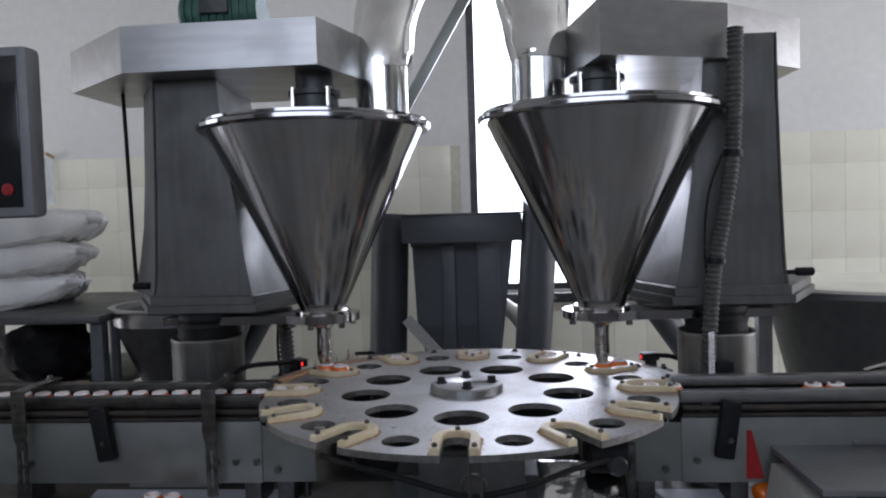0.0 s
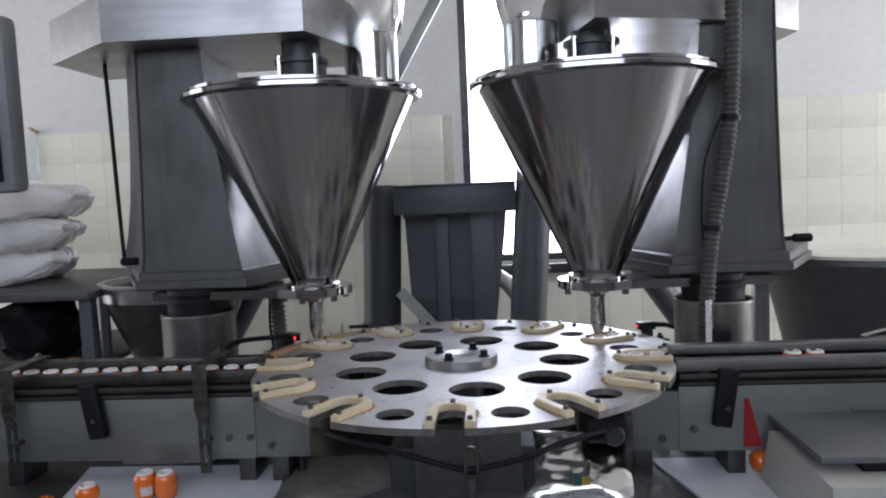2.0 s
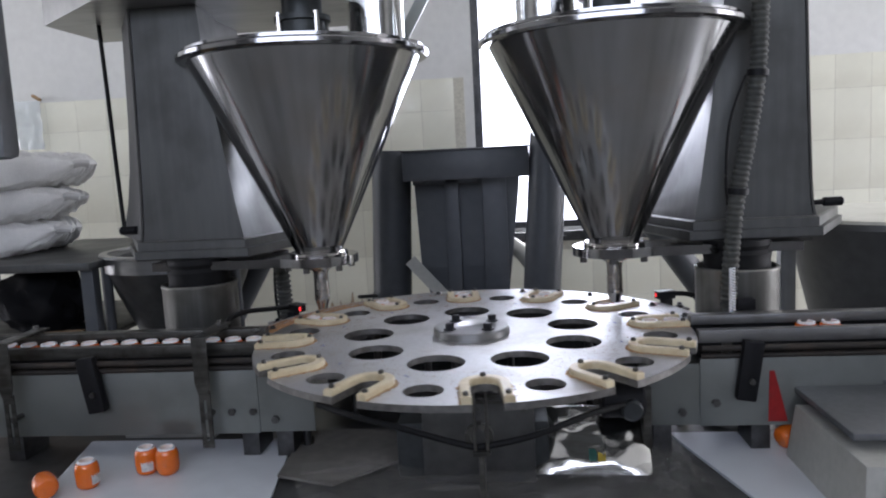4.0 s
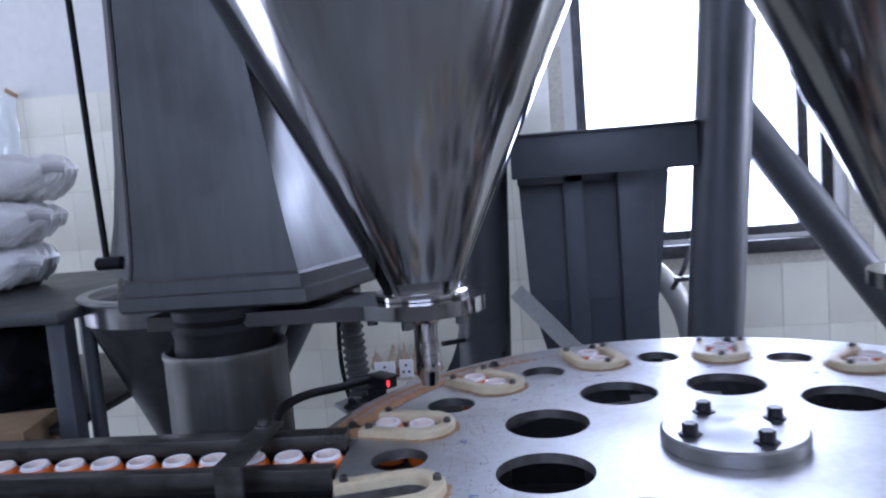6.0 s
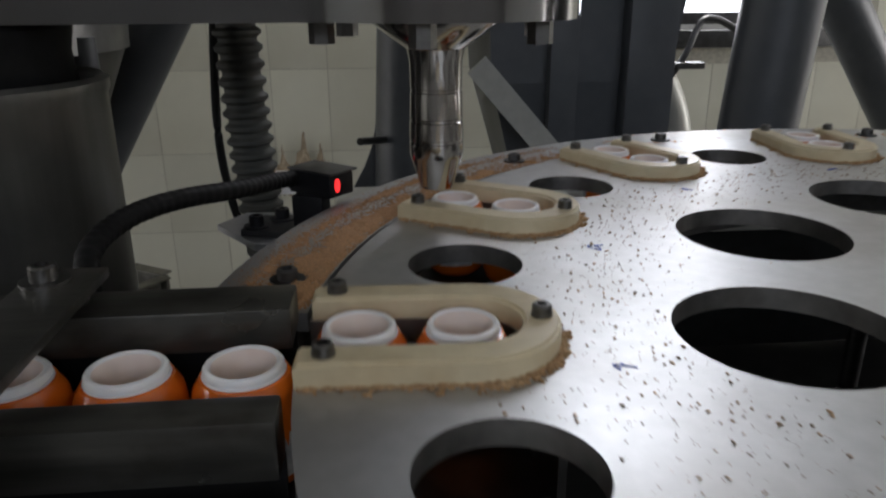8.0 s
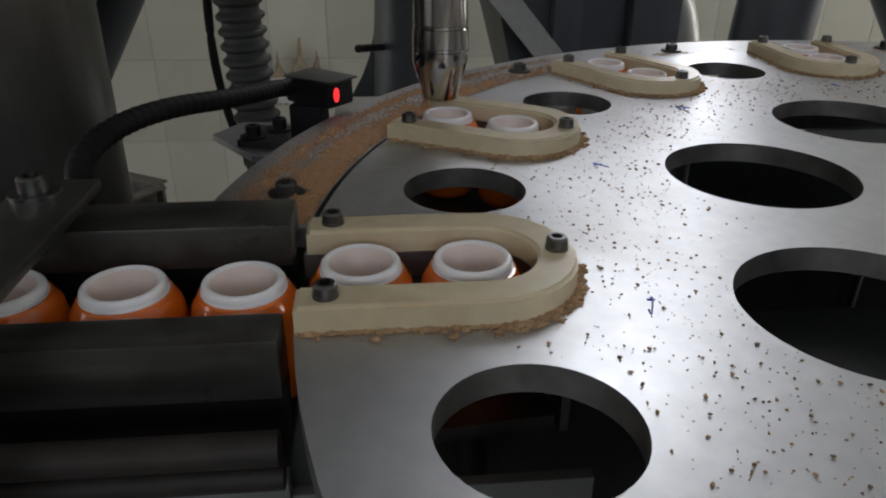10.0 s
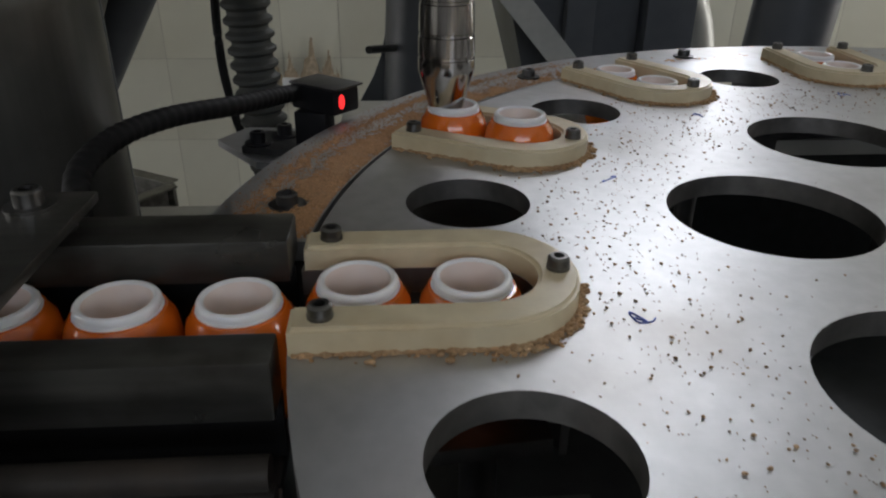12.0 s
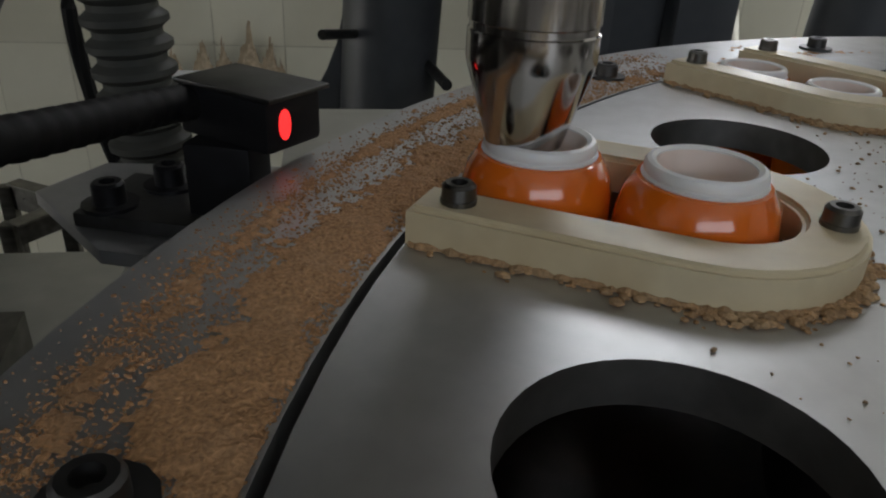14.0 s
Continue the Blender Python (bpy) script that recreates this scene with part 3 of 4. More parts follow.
part("leg_flange", lathe([(0, 0.776), (0.050, 0.776), (0.052, 0.779), (0.052, 0.784), (0.040, 0.787), (0, 0.787)], 32, None, Matrix.Translation((-0.945, 0.92, 0))), "lid", tower, "pale dusty round flange")
part("leg_cone", lathe([(0, 0.0), (0.030, 0.0), (0.030, 0.62), (0.047, 0.776), (0, 0.776)], 32, None, Matrix.Translation((-0.945, 0.92, 0))), "blue_paint", tower)
part("chute", tube([(0.09, 1.25, 1.00), (0.14, 1.25, 0.96), (0.19, 1.25, 0.88), (0.215, 1.25, 0.78), (0.22, 1.25, 0.60)], 0.032, 14), "stone", tower, "pale curved discharge chute")
part("lever", tube([(0.16, 1.2, 0.93), (0.19, 1.19, 0.985), (0.215, 1.19, 1.045), (0.25, 1.19, 1.05), (0.30, 1.19, 1.025)], 0.007, 8), "dark_steel", tower, "dark clamp lever")
part("lever_pad", box((0.165, 1.17, 0.955), (0.225, 1.20, 0.968), 0.003), "dark_steel", tower)
part("crossbar", bar((-0.35, 1.0, 2.35), (0.42, 1.1, 2.35), 0.08, 0.08), "blue_paint", tower)
part("brace", bar((-0.26, 0.96, 1.75), (0.12, 1.0, 2.4), 0.03, 0.04), "panel", tower)
part("stub_pipe", rod((-0.43, 1.12, 0.835), (-0.475, 1.02, 0.852), 0.007, 12), "bolt", tower)
part("stub_pipe", rod((-0.32, 1.13, 0.790), (-0.305, 1.02, 0.786), 0.008, 12), "dark_steel", tower)

# ---------------------------------------------------------------- guide ring round the back of the turntable
ring = thing("guide_ring", "flat steel ring plate caked with spilled brown powder", "guide plate")
a0, a1 = radians(6.5), radians(173)
outer = [(0.55 * math.cos(a0 + (a1 - a0) * i / 80), 0.55 * math.sin(a0 + (a1 - a0) * i / 80)) for i in range(81)]
inner = [(0.4885 * math.cos(a1 + (a0 - a1) * i / 80), 0.4885 * math.sin(a1 + (a0 - a1) * i / 80)) for i in range(81)]
part("plate", slab([outer + inner], ZD - 0.012, ZD - 0.001), "plate", ring)
for deg in (167.8, 127, 104, 76, 53, 29, 13):
    bm = bmesh.new()
    cap_screw(bm, 0.512 * math.cos(radians(deg)), 0.512 * math.sin(radians(deg)), ZD - 0.001, 0.0062, 0.008)
    part("screw", bm, "dark_steel", ring)
part("sensor_shelf", slab([[(-0.462, 0.235), (-0.545, 0.262), (-0.585, 0.318), (-0.565, 0.352), (-0.480, 0.345), (-0.435, 0.305)]], 0.915, 0.9206), "plate", ring, "pale steel shelf under the sensor")
for deg in (160, 125, 90, 55, 20):
    x, y = 0.53 * math.cos(radians(deg)), 0.53 * math.sin(radians(deg))
    part("support_rod", rod((x, y, 0.68), (x, y, ZD - 0.012), 0.012, 12), "rail", ring)

# fixed track on which the jars slide, under the pockets
track = thing("slide_track", "dark steel track ring under the turntable", "track")
arc = [radians(-6 + 192 * i / 60) for i in range(61)]
part("plate", slab([[(0.478 * math.cos(a), 0.478 * math.sin(a)) for a in arc] + [(0.375 * math.cos(a), 0.375 * math.sin(a)) for a in arc[::-1]]], 0.891, 0.899), "dark_steel", track)
part("inner_guide", slab([[(0.372 * math.cos(a), 0.372 * math.sin(a)) for a in arc] + [(0.368 * math.cos(a), 0.368 * math.sin(a)) for a in arc[::-1]]], 0.889, 0.930), "dark_steel", track, "dark curved guide strip")
for deg in range(0, 180, 34):
    x, y = 0.40 * math.cos(radians(deg + 10)), 0.40 * math.sin(radians(deg + 10))
    part("track_rod", rod((x, y, 0.68), (x, y, 0.893), 0.010, 12), "dark_steel", track)
drive = thing("turntable_drive", "dark central drive column below the turntable", "machine drive")
part("shaft", rod((0, 0, 0.68), (0, 0, ZD - 0.013), 0.05, 24), "dark_steel", drive)
part("gearbox", box((-0.16, -0.16, 0.68), (0.16, 0.2, 0.80), 0.008), "motor", drive)
part("gearbox_flange", rod((0, 0, 0.80), (0, 0, 0.82), 0.12, 32, bevel=0.003), "dark_steel", drive)

# ---------------------------------------------------------------- machine bed
bed = thing("machine_bed", "long steel machine bed with dark deck", "machine base")
part("deck", box((-1.35, -0.42, 0.655), (1.35, 0.62, 0.68), 0.004), "deck", bed)
part("body", box((-1.3, -0.38, 0.08), (1.3, 0.58, 0.655), 0.006), "panel", bed)
part("rear_guard", box((-0.47, 0.500, 0.681), (0.47, 0.508, 0.883), 0.001), "motor", bed, "dark rear guard sheet")
for x in (-1.2, 1.2):
    for y in (-0.3, 0.5):
        part("foot", rod((x, y, 0), (x, y, 0.08), 0.03, 16), "rubber", bed)


def conveyor(s, x0, x1, label, steel):
    """A slat conveyor along x, s: the side on which it stands."""
    c = thing("conveyor", label, "conveyor", group="conveyors")
    lo, hi = min(s * x0, s * x1), max(s * x0, s * x1)
    for i in range(int((hi - lo) / 0.0381)):
        a = (0.4885 + 0.0381 * i) * s
        part("chain_plate", box((min(a, a + s * 0.0366), -0.056, 0.8885), (max(a, a + s * 0.0366), 0.04, 0.896), 0.001), "dark_steel", c)
    for y in (-0.050, 0.034):
        part("rail_post", box((lo + 0.05, y - 0.004, 0.86), (lo + 0.07, y + 0.004, 0.93 if y < 0 else 0.953)), "rail", c)
    part("rail", box((lo, 0.0125, 0.9515), (hi, 0.045, 0.9725), 0.002), steel, c, "square steel guide rail")
    part("rail", box((lo, -0.056, 0.928), (hi, -0.0345, 0.9555), 0.0018), steel, c, "square steel guide rail")
    part("dark_strip", box((lo, -0.040, 0.8965), (hi, -0.0355, 0.9285)), "rubber", c, "black strip added for the dark gap under the rail")
    part("dark_strip", box((lo, 0.030, 0.8965), (hi, 0.034, 0.9513)), "rubber", c, "black strip added for the dark gap behind the jars")
    part("side_panel", box((lo, -0.066, 0.748), (hi, -0.058, 0.896), 0.001), "panel", c, "pale grey steel side panel")
    part("side_panel", box((lo, 0.064, 0.748), (hi, 0.072, 0.896), 0.001), "panel", c)
    part("guide_rod", rod((lo, -0.076, 0.921), (hi, -0.076, 0.921), 0.007, 12), "worn", c)
    part("guide_rod", rod((lo, -0.072, 0.904), (hi, -0.072, 0.904), 0.006, 12), "worn", c)
    return c


conv_in = conveyor(-1, 0.4875, 1.75, "steel infeed conveyor carrying orange jars between rails", "rail")
conv_out = conveyor(1, 0.4875, 1.75, "steel outfeed conveyor with low rails beside the turntable", "rail_bright")


def bracket(c, x):
    bm = box((x - 0.017, -0.108, 0.979), (x + 0.017, 0.048, 0.984), 0.001)
    box((x - 0.017, -0.110, 0.88), (x + 0.017, -0.105, 0.984), 0.001, bm)
    prism([[(x - 0.017, -0.1095, 0.88), (x + 0.017, -0.1095, 0.88), (x + 0.017, -0.1055, 0.88), (x - 0.017, -0.1055, 0.88)],
           [(x - 0.010, -0.1095, 0.855), (x + 0.010, -0.1095, 0.855), (x + 0.010, -0.1055, 0.855), (x - 0.010, -0.1055, 0.855)]], bm)
    b = part("bracket", bm, "rail", c, "bent steel strap bracket")
    part("bracket_leg", slab([[(-0.013, -0.066), (0.013, -0.066), (0.013, 0.066), (-0.013, 0.066)], [(-0.004, -0.05), (0.004, -0.05), (0.004, 0.045), (-0.004, 0.045)]], 0, 0.004, None,
                              Matrix.Translation((x, -0.100, 0.795)) @ Matrix.Rotation(radians(90), 4, "X")), "rail", b)
    part("spacer", rod((x, -0.100, 0.80), (x, -0.066, 0.80), 0.007, 12), "bolt", b)
    part("spacer", rod((x, 0.030, 0.971), (x, 0.030, 0.980), 0.012, 12), "bolt", b)
    bm = bmesh.new()
    cap_screw(bm, x - 0.006, 0.030, 0.984, 0.0065, 0.009)
    part("bracket_screw", bm, "bolt", b)


for x in (-0.596, -1.06):
    bracket(conv_in, x)
bracket(conv_out, 1.05)


def black_clamp(c, x, tilt):
    m = Matrix.Translation((x, -0.085, 0.885)) @ Matrix.Rotation(radians(tilt), 4, "Y")
    bm = box((-0.021, -0.012, -0.075), (0.021, 0.012, 0.055), 0.006, None, m)
    b = part("clamp", bm, "black", c, "black plastic rod clamp")
    part("clamp_screw", rod(m @ Vector((0.004, -0.010, -0.03)), m @ Vector((0.004, -0.020, -0.03)), 0.006, 12), "bolt", b)


black_clamp(conv_in, -0.868, -9)
black_clamp(conv_out, 0.585, 8)
for x in (-0.45, -0.55, -0.50, 0.45, 0.52):
    c = conv_in if x < 0 else conv_out
    part("panel_bolt", rod((x, -0.066, 0.80 if abs(x) > 0.46 else 0.78), (x, -0.073, 0.80 if abs(x) > 0.46 else 0.78), 0.009, 6), "bolt", c)
part("panel_strip", prism([[(0.628, y, 0.757), (0.668, y, 0.757), (0.640, y, 0.868), (0.630, y, 0.868)] for y in (-0.0685, -0.0665)]), "red", conv_out, "narrow red strip on the panel, wider at its foot")


# ---------------------------------------------------------------- jar sensors
def sensor(x, y, s):
    o = thing("jar_sensor", "black photo sensor with red lamp on a small bracket", "sensor", group="jar sensors")
    m = Matrix.Translation((x, y, 0)) @ Matrix.Rotation(radians(-18 * s), 4, "Z")
    mm = m if s > 0 else m @ Matrix.Rotation(math.pi, 4, "Z")
    mh = Matrix.Translation((x, y, 0)) @ Matrix.Rotation(radians(-40), 4, "Z") if s > 0 else mm
    hd = part("head", box((-0.046, -0.0145, 0.959), (0.0, 0.0145, 0.9785), 0.0025, None, mh), "black", o)
    part("lamp", lathe([(0, 0), (0.0030, 0), (0.0030, 0.0008), (0.0022, 0.0014), (0, 0.0014)], 16, None, mh @ Matrix.Translation((-0.0004, -0.0055, 0.969)) @ Matrix.Rotation(radians(90), 4, "Y") @ Matrix.Diagonal((1.9, 1, 1, 1))), "led", hd, "glowing red lamp window")
    part("head_plate", box((-0.046, -0.0155, 0.9785), (0.0030, 0.0165, 0.9805), 0.0008, None, mh), "dark_steel", hd)
    part("stand", box((-0.040, -0.011, 0.930), (-0.014, 0.009, 0.960), 0.0015, None, mm), "black", o)
    part("foot_plate", box((-0.082, -0.022, 0.926), (-0.010, 0.022, 0.932), 0.001, None, mm), "dark_steel", o)
    for dx, dy in ((-0.072, -0.012), (-0.060, 0.012)):
        v = mm @ Vector((dx, dy, 0))
        bm = bmesh.new()
        cap_screw(bm, v.x, v.y, 0.932, 0.0062, 0.010)
        part("foot_screw", bm, "black_bolt", o)
    if s > 0:
        pts = [(-0.504, 0.303, 0.970), (-0.522, 0.276, 0.974), (-0.546, 0.215, 0.983), (-0.575, 0.170, 0.989), (-0.594, 0.130, 0.990), (-0.602, 0.090, 0.985), (-0.598, 0.066, 0.972), (-0.597, 0.060, 0.94)]
    else:
        pts = [(0.515, 0.30, 0.973), (0.55, 0.285, 0.972), (0.60, 0.235, 0.955), (0.64, 0.17, 0.93), (0.66, 0.12, 0.905)]
    part("cable", tube(pts, 0.0064, 12, None, 0.0005, 0.0018), "rubber", o, "black ribbed cable")
    return o


for o in (sensor(-0.474, 0.277, 1), sensor(0.470, 0.300, -1)):
    o.location.z = -0.005


# ---------------------------------------------------------------- jars
def jar_at(m=None, capped=False):
    j = thing("jar", "open orange-wrapped plastic jar with a white neck", "jar", m or Matrix(), "jars")
    body = part("body", lathe([(0, 0.001), (0.016, 0.0), (0.0195, 0.0015), (0.0228, 0.006), (0.0244, 0.013), (0.0249, 0.021), (0.0249, 0.035), (0.0244, 0.044), (0.0229, 0.0508), (0.0198, 0.0554), (0.0165, 0.0561)], 28), "orange", j, "orange shrink film body")
    part("neck", lathe([(0.0165, 0.0553), (0.0184, 0.0556), (0.0186, 0.0562), (0.0174, 0.0566), (0.0174, 0.0571), (0.0180, 0.0575), (0.0180, 0.0590), (0.0172, 0.0603), (0.0160, 0.0608), (0.0146, 0.060), (0.0142, 0.05), (0.0142, 0.046), (0.0165, 0.040)], 28), "white_plastic", j, "white plastic neck")
    part("powder_fill", lathe([(0, 0.0425), (0.010, 0.042), (0.0162, 0.0405), (0.0162, 0.038), (0, 0.038)], 20), "powder", j, "brown powder inside")
    part("neck_inside", lathe([(0.0145, 0.0595), (0.0141, 0.0585), (0.0140, 0.0420)], 28), "jar_inside_tint", j, "inside of the neck, tinted pinkish as by light through the jar")
    bm = bmesh.new()
    vs = []
    for r, z in ((0.0246, 0.011), (0.0251, 0.021), (0.0248, 0.033)):
        vs.append([bm.verts.new((r * math.cos(radians(a)), r * math.sin(radians(a)), z)) for a in range(-60, 1, 10)])
    for k in range(2):
        for i in range(6):
            bm.faces.new((vs[k][i], vs[k][i + 1], vs[k + 1][i + 1], vs[k + 1][i]))
    part("label", bm, "label", body, "pale printed label patch")
    return j


JZ = 0.8995
jar0 = jar_at()
PERIOD, TURN_TIME, LIFT = 2.225, 0.90, 0.0145
STARTS = [1.15, 3.375, 5.60, 7.84, 10.04, 12.245]


def ease(u):
    u = min(1.0, max(0.0, u))
    return (1 - math.cos(math.pi * u)) / 2


def turn(t):
    return 60 - 30 * sum(ease((t - s) / TURN_TIME) for s in STARTS)


def lift(t):
    """How far the jars at the nozzles are raised."""
    h = 1.0
    for s in STARTS:
        h = min(h, 1 - ease((t - s + 0.14) / 0.12) if t < s + 0.4 else ease((t - s - 0.84) / 0.12))
    return h * LIFT


def fed(t):
    """Pairs pushed in by the infeed belt up to t."""
    return sum(ease((t - s - 0.86) / 0.52) for s in STARTS)


def jar_pose(q, inner_first, t):
    """q: the pocket cycle in which the jar is loaded (0: pocket that stands at the infeed at the start)."""
    spin = 37.0 * (q * 2 + inner_first)
    r = 0.406 if inner_first else 0.4565
    if q > 0 and fed(t) < q:
        x = -(r + 0.101 * (q - fed(t)))
        return pose(x, -0.008 * min(1.0, max(0.0, (-x - 0.46) / 0.04)), JZ - 0.003 * min(1.0, max(0.0, (-x - 0.47) / 0.03)), 0, 0, spin)
    moved = (60 - turn(t)) - 30 * max(q, 0) + (30 * -q if q < 0 else 0)
    a = 180 - moved
    if a <= 0.01:
        k = 6 + q
        begin = STARTS[k - 1] + TURN_TIME if k >= 1 else -PERIOD * (1 - k) + STARTS[0] + TURN_TIME - 0.0
        gone = max(0.0, t - begin) * 0.165
        return pose(min(r + gone, 1.72), 0, JZ - 0.003 * min(1.0, max(0.0, (r + gone - 0.47) / 0.03)), 0, 0, spin)
    up = 0.0
    if abs(a - 150) < 0.6 or abs(a - 30) < 0.6:
        up = lift(t)
    return pose(r * math.cos(radians(a)), r * math.sin(radians(a)), JZ + up, 0, 0, spin + a)


JARS = []
for q in range(-7, 16):
    for inner_first in (True, False):
        ob = jar0 if not JARS else copy_thing(jar0, Matrix())
        JARS.append((ob, q, inner_first))

# ---------------------------------------------------------------- HMI, sacks, side table
hmi = thing("control_panel", "grey framed touch control panel with a dark screen", "control panel")
part("housing", box((-1.36, -0.09, 1.395), (-1.005, -0.03, 1.80), 0.018), "hmi", hmi)
part("screen", box((-1.335, -0.094, 1.42), (-1.03, -0.0905, 1.775), 0.001), "screen", hmi)
part("button", rod((-1.062, -0.094, 1.462), (-1.062, -0.104, 1.462), 0.014, 20, bevel=0.003), "red", hmi)
part("arm", rod((-1.25, -0.035, 1.60), (-1.95, -0.035, 1.60), 0.025, 16), "brushed", hmi)
part("post", rod((-1.95, -0.035, 0.0), (-1.95, -0.035, 1.63), 0.03, 16), "brushed", hmi)

side_table = thing("side_table", "worn steel side table holding filled sacks", "table")
part("tabletop", box((-2.1, 0.45, 1.065), (-1.17, 1.25, 1.09), 0.004), "brushed", side_table)
for x in (-2.05, -1.2):
    for y in (0.5, 1.2):
        part("leg", box((x - 0.02, y - 0.02, 0), (x + 0.02, y + 0.02, 1.065), 0.003), "blue_paint", side_table)


def sack(cx, cy, cz, w, d, h, seed):
    rnd = random.Random(seed)
    s = thing("sack", "full white woven sack lying in a stack", "sack", pose(cx, cy, cz, 0, 0, rnd.uniform(-4, 4)), "stack of sacks")
    bm = bmesh.new()
    nx, ny = 72, 52
    for side in (1, -1):
        g = []
        for i in range(nx + 1):
            row = []
            for j in range(ny + 1):
                u, v = 2 * i / nx - 1, 2 * j / ny - 1
                e = max(0.0, (u - 0.35) / 0.65)
                f = max(0.0, 1 - abs(u) ** 7) ** 0.42 * max(0.0, 1 - abs(v) ** 6) ** 0.30
                tp = 1 - 0.66 * e ** 1.5
                big = noise.noise(Vector((u * 1.7 + seed, v * 1.6, side * 2.0))) * 0.014
                crease = abs(noise.noise(Vector((u * 3.0 + v * 1.6 + seed, v * 3.6 - u, side * 4.0)))) * 0.026 + abs(noise.noise(Vector((u * 8 + seed, v * 9 + u * 3, side * 6.0)))) * 0.013
                fold = (abs(noise.noise(Vector((u * 2.5 + seed, v * 11, side * 3.0)))) * 0.045 + 0.010 * abs(math.sin(v * 9 + seed))) * e
                n = (big - crease - fold) * f
                row.append(bm.verts.new((u * w / 2 + 0.012 * noise.noise(Vector((v * 3, seed, 1.0))) * e, v * d / 2 * tp * (1 - 0.08 * abs(u) ** 6) + 0.006 * noise.noise(Vector((u * 6, seed, 7.0))), side * (h / 2 * f * (0.5 + 0.5 * tp) + n) + 0.020 * e ** 2)))
            g.append(row)
        for i in range(nx):
            for j in range(ny):
                q = (g[i][j], g[i + 1][j], g[i + 1][j + 1], g[i][j + 1])
                bm.faces.new(q if side > 0 else q[::-1])
    bmesh.ops.remove_doubles(bm, verts=bm.verts[:], dist=0.0008)
    part("bag", bm, "sack", s)
    part("tied_end", tube([(w / 2 - 0.015, -d * 0.1, 0.02), (w / 2 + 0.02, -d * 0.12, 0.025), (w / 2 + 0.045, -d * 0.10, 0.02)], 0.014, 8), "sack", s)
    bm = None
    for i in range(3):
        bm = box((w * 0.02 + 0.03 * i, -d * 0.34, h * 0.42), (w * 0.02 + 0.03 * i + 0.016, -d * 0.32, h * 0.47), bm=bm)
    part("print", bm, "ink", s)
    return s


for i, (x, h) in enumerate(((-1.775, 0.150), (-1.735, 0.145), (-1.70, 0.150))):
    sack(x, 0.82, 1.09 + 0.060 + 0.110 * i, 0.66, 0.50, h, i + 3)


# ---------------------------------------------------------------- spilled powder
def powder_heap(name, lo, hi, r0, r1, z, shape, label, nr=52, na=320):
    """A low uneven heap on the ring between two angles; shape gives its bare height at (u, v)."""
    bm = bmesh.new()
    g = []
    for i in range(na + 1):
        row = []
        for j in range(nr + 1):
            u, v = i / na, j / nr
            a, r = radians(lo + (hi - lo) * u), r0 + (r1 - r0) * v
            n = noise.fractal(Vector((r * math.cos(a) * 60, r * math.sin(a) * 45, 3)), 0.9, 2.1, 4) * 0.75 + noise.noise(Vector((r * math.cos(a) * 300, r * math.sin(a) * 300, 9))) * 0.5 + noise.noise(Vector((r * math.cos(a) * 900, r * math.sin(a) * 900, 5))) * 0.45
            h = (shape(u, v) + 0.58 * n) * 0.0026
            row.append(bm.verts.new((r * math.cos(a), r * math.sin(a), z + max(h, -0.0004))))
        g.append(row)
    for i in range(na):
        for j in range(nr):
            q = (g[i][j], g[i + 1][j], g[i + 1][j + 1], g[i][j + 1])
            if max(v.co.z for v in q) > z + 0.00045:
                bm.faces.new(q)
    bmesh.ops.delete(bm, geom=[v for v in bm.verts if not v.link_faces], context="VERTS")
    return tagged(part(name, bm, "powder", None, label), label, "powder", kind="stuff")


def streaks(u, v):
    along = min(1.0, u * 5) * (1.0 - 0.5 * max(0.0, u - 0.9) * 10)
    return along * (0.72 * math.exp(-((v - 0.14 - 0.10 * u) / (0.14 + 0.11 * u)) ** 2) + 0.58 * math.exp(-((v - 0.68) / 0.085) ** 2) * (1.15 - 0.75 * u)) - 0.24


powder_heap("powder", 128, 172.5, 0.4895, 0.551, ZD - 0.0009, streaks, "spilled brown powder lying in streaks on the ring")
powder_heap("powder", 70, 128, 0.4895, 0.551, ZD - 0.0009, lambda u, v: 0.30 * math.exp(-((v - 0.15) / 0.12) ** 2) * u - 0.22, "thin dusting of brown powder on the ring")


def crumbs(name, count, pick, z, material, parent, label, seed, lo=0.0005, hi=0.0015):
    rnd = random.Random(seed)
    tmp = bmesh.new()
    bmesh.ops.create_icosphere(tmp, subdivisions=1, radius=1)
    tv, tf = [v.co.copy() for v in tmp.verts], [[v.index for v in f.verts] for f in tmp.faces]
    tmp.free()
    co, fs = [], []
    for _ in range(count):
        x, y = pick(rnd)
        g = lo + (hi - lo) * rnd.random() ** 3
        m = Matrix.Translation((x, y, z + g * 0.55)) @ Matrix.Rotation(rnd.uniform(0, 6), 4, "Z") @ Matrix.Diagonal((g * rnd.uniform(0.8, 1.7), g * rnd.uniform(0.7, 1.2), g * 0.7, 1))
        k = len(co)
        co += [m @ (v * rnd.uniform(0.75, 1.2)) for v in tv]
        fs += [[k + i for i in f] for f in tf]
    me = bpy.data.meshes.new(name)
    me.from_pydata(co, [], fs)
    me.materials.append(M[material])
    ob = new(name, me)
    if parent:
        ob.parent = parent
    ob["label"] = label
    return tagged(ob, label if not parent else "", "powder" if not parent else "", kind="stuff")


def on_plate(rnd):
    while True:
        k = rnd.randrange(12)
        a, r = radians(30 * k + rnd.gauss(0, 13)), min(0.40, max(0.12, rnd.gauss(0.335, 0.035)))
        x, y = r * math.cos(a), r * math.sin(a)
        far = all(math.hypot(x - hx, y - hy) > hr for hx, hy, hr in HOLES)
        b = math.degrees(a) % 30
        b = min(b, 30 - b)
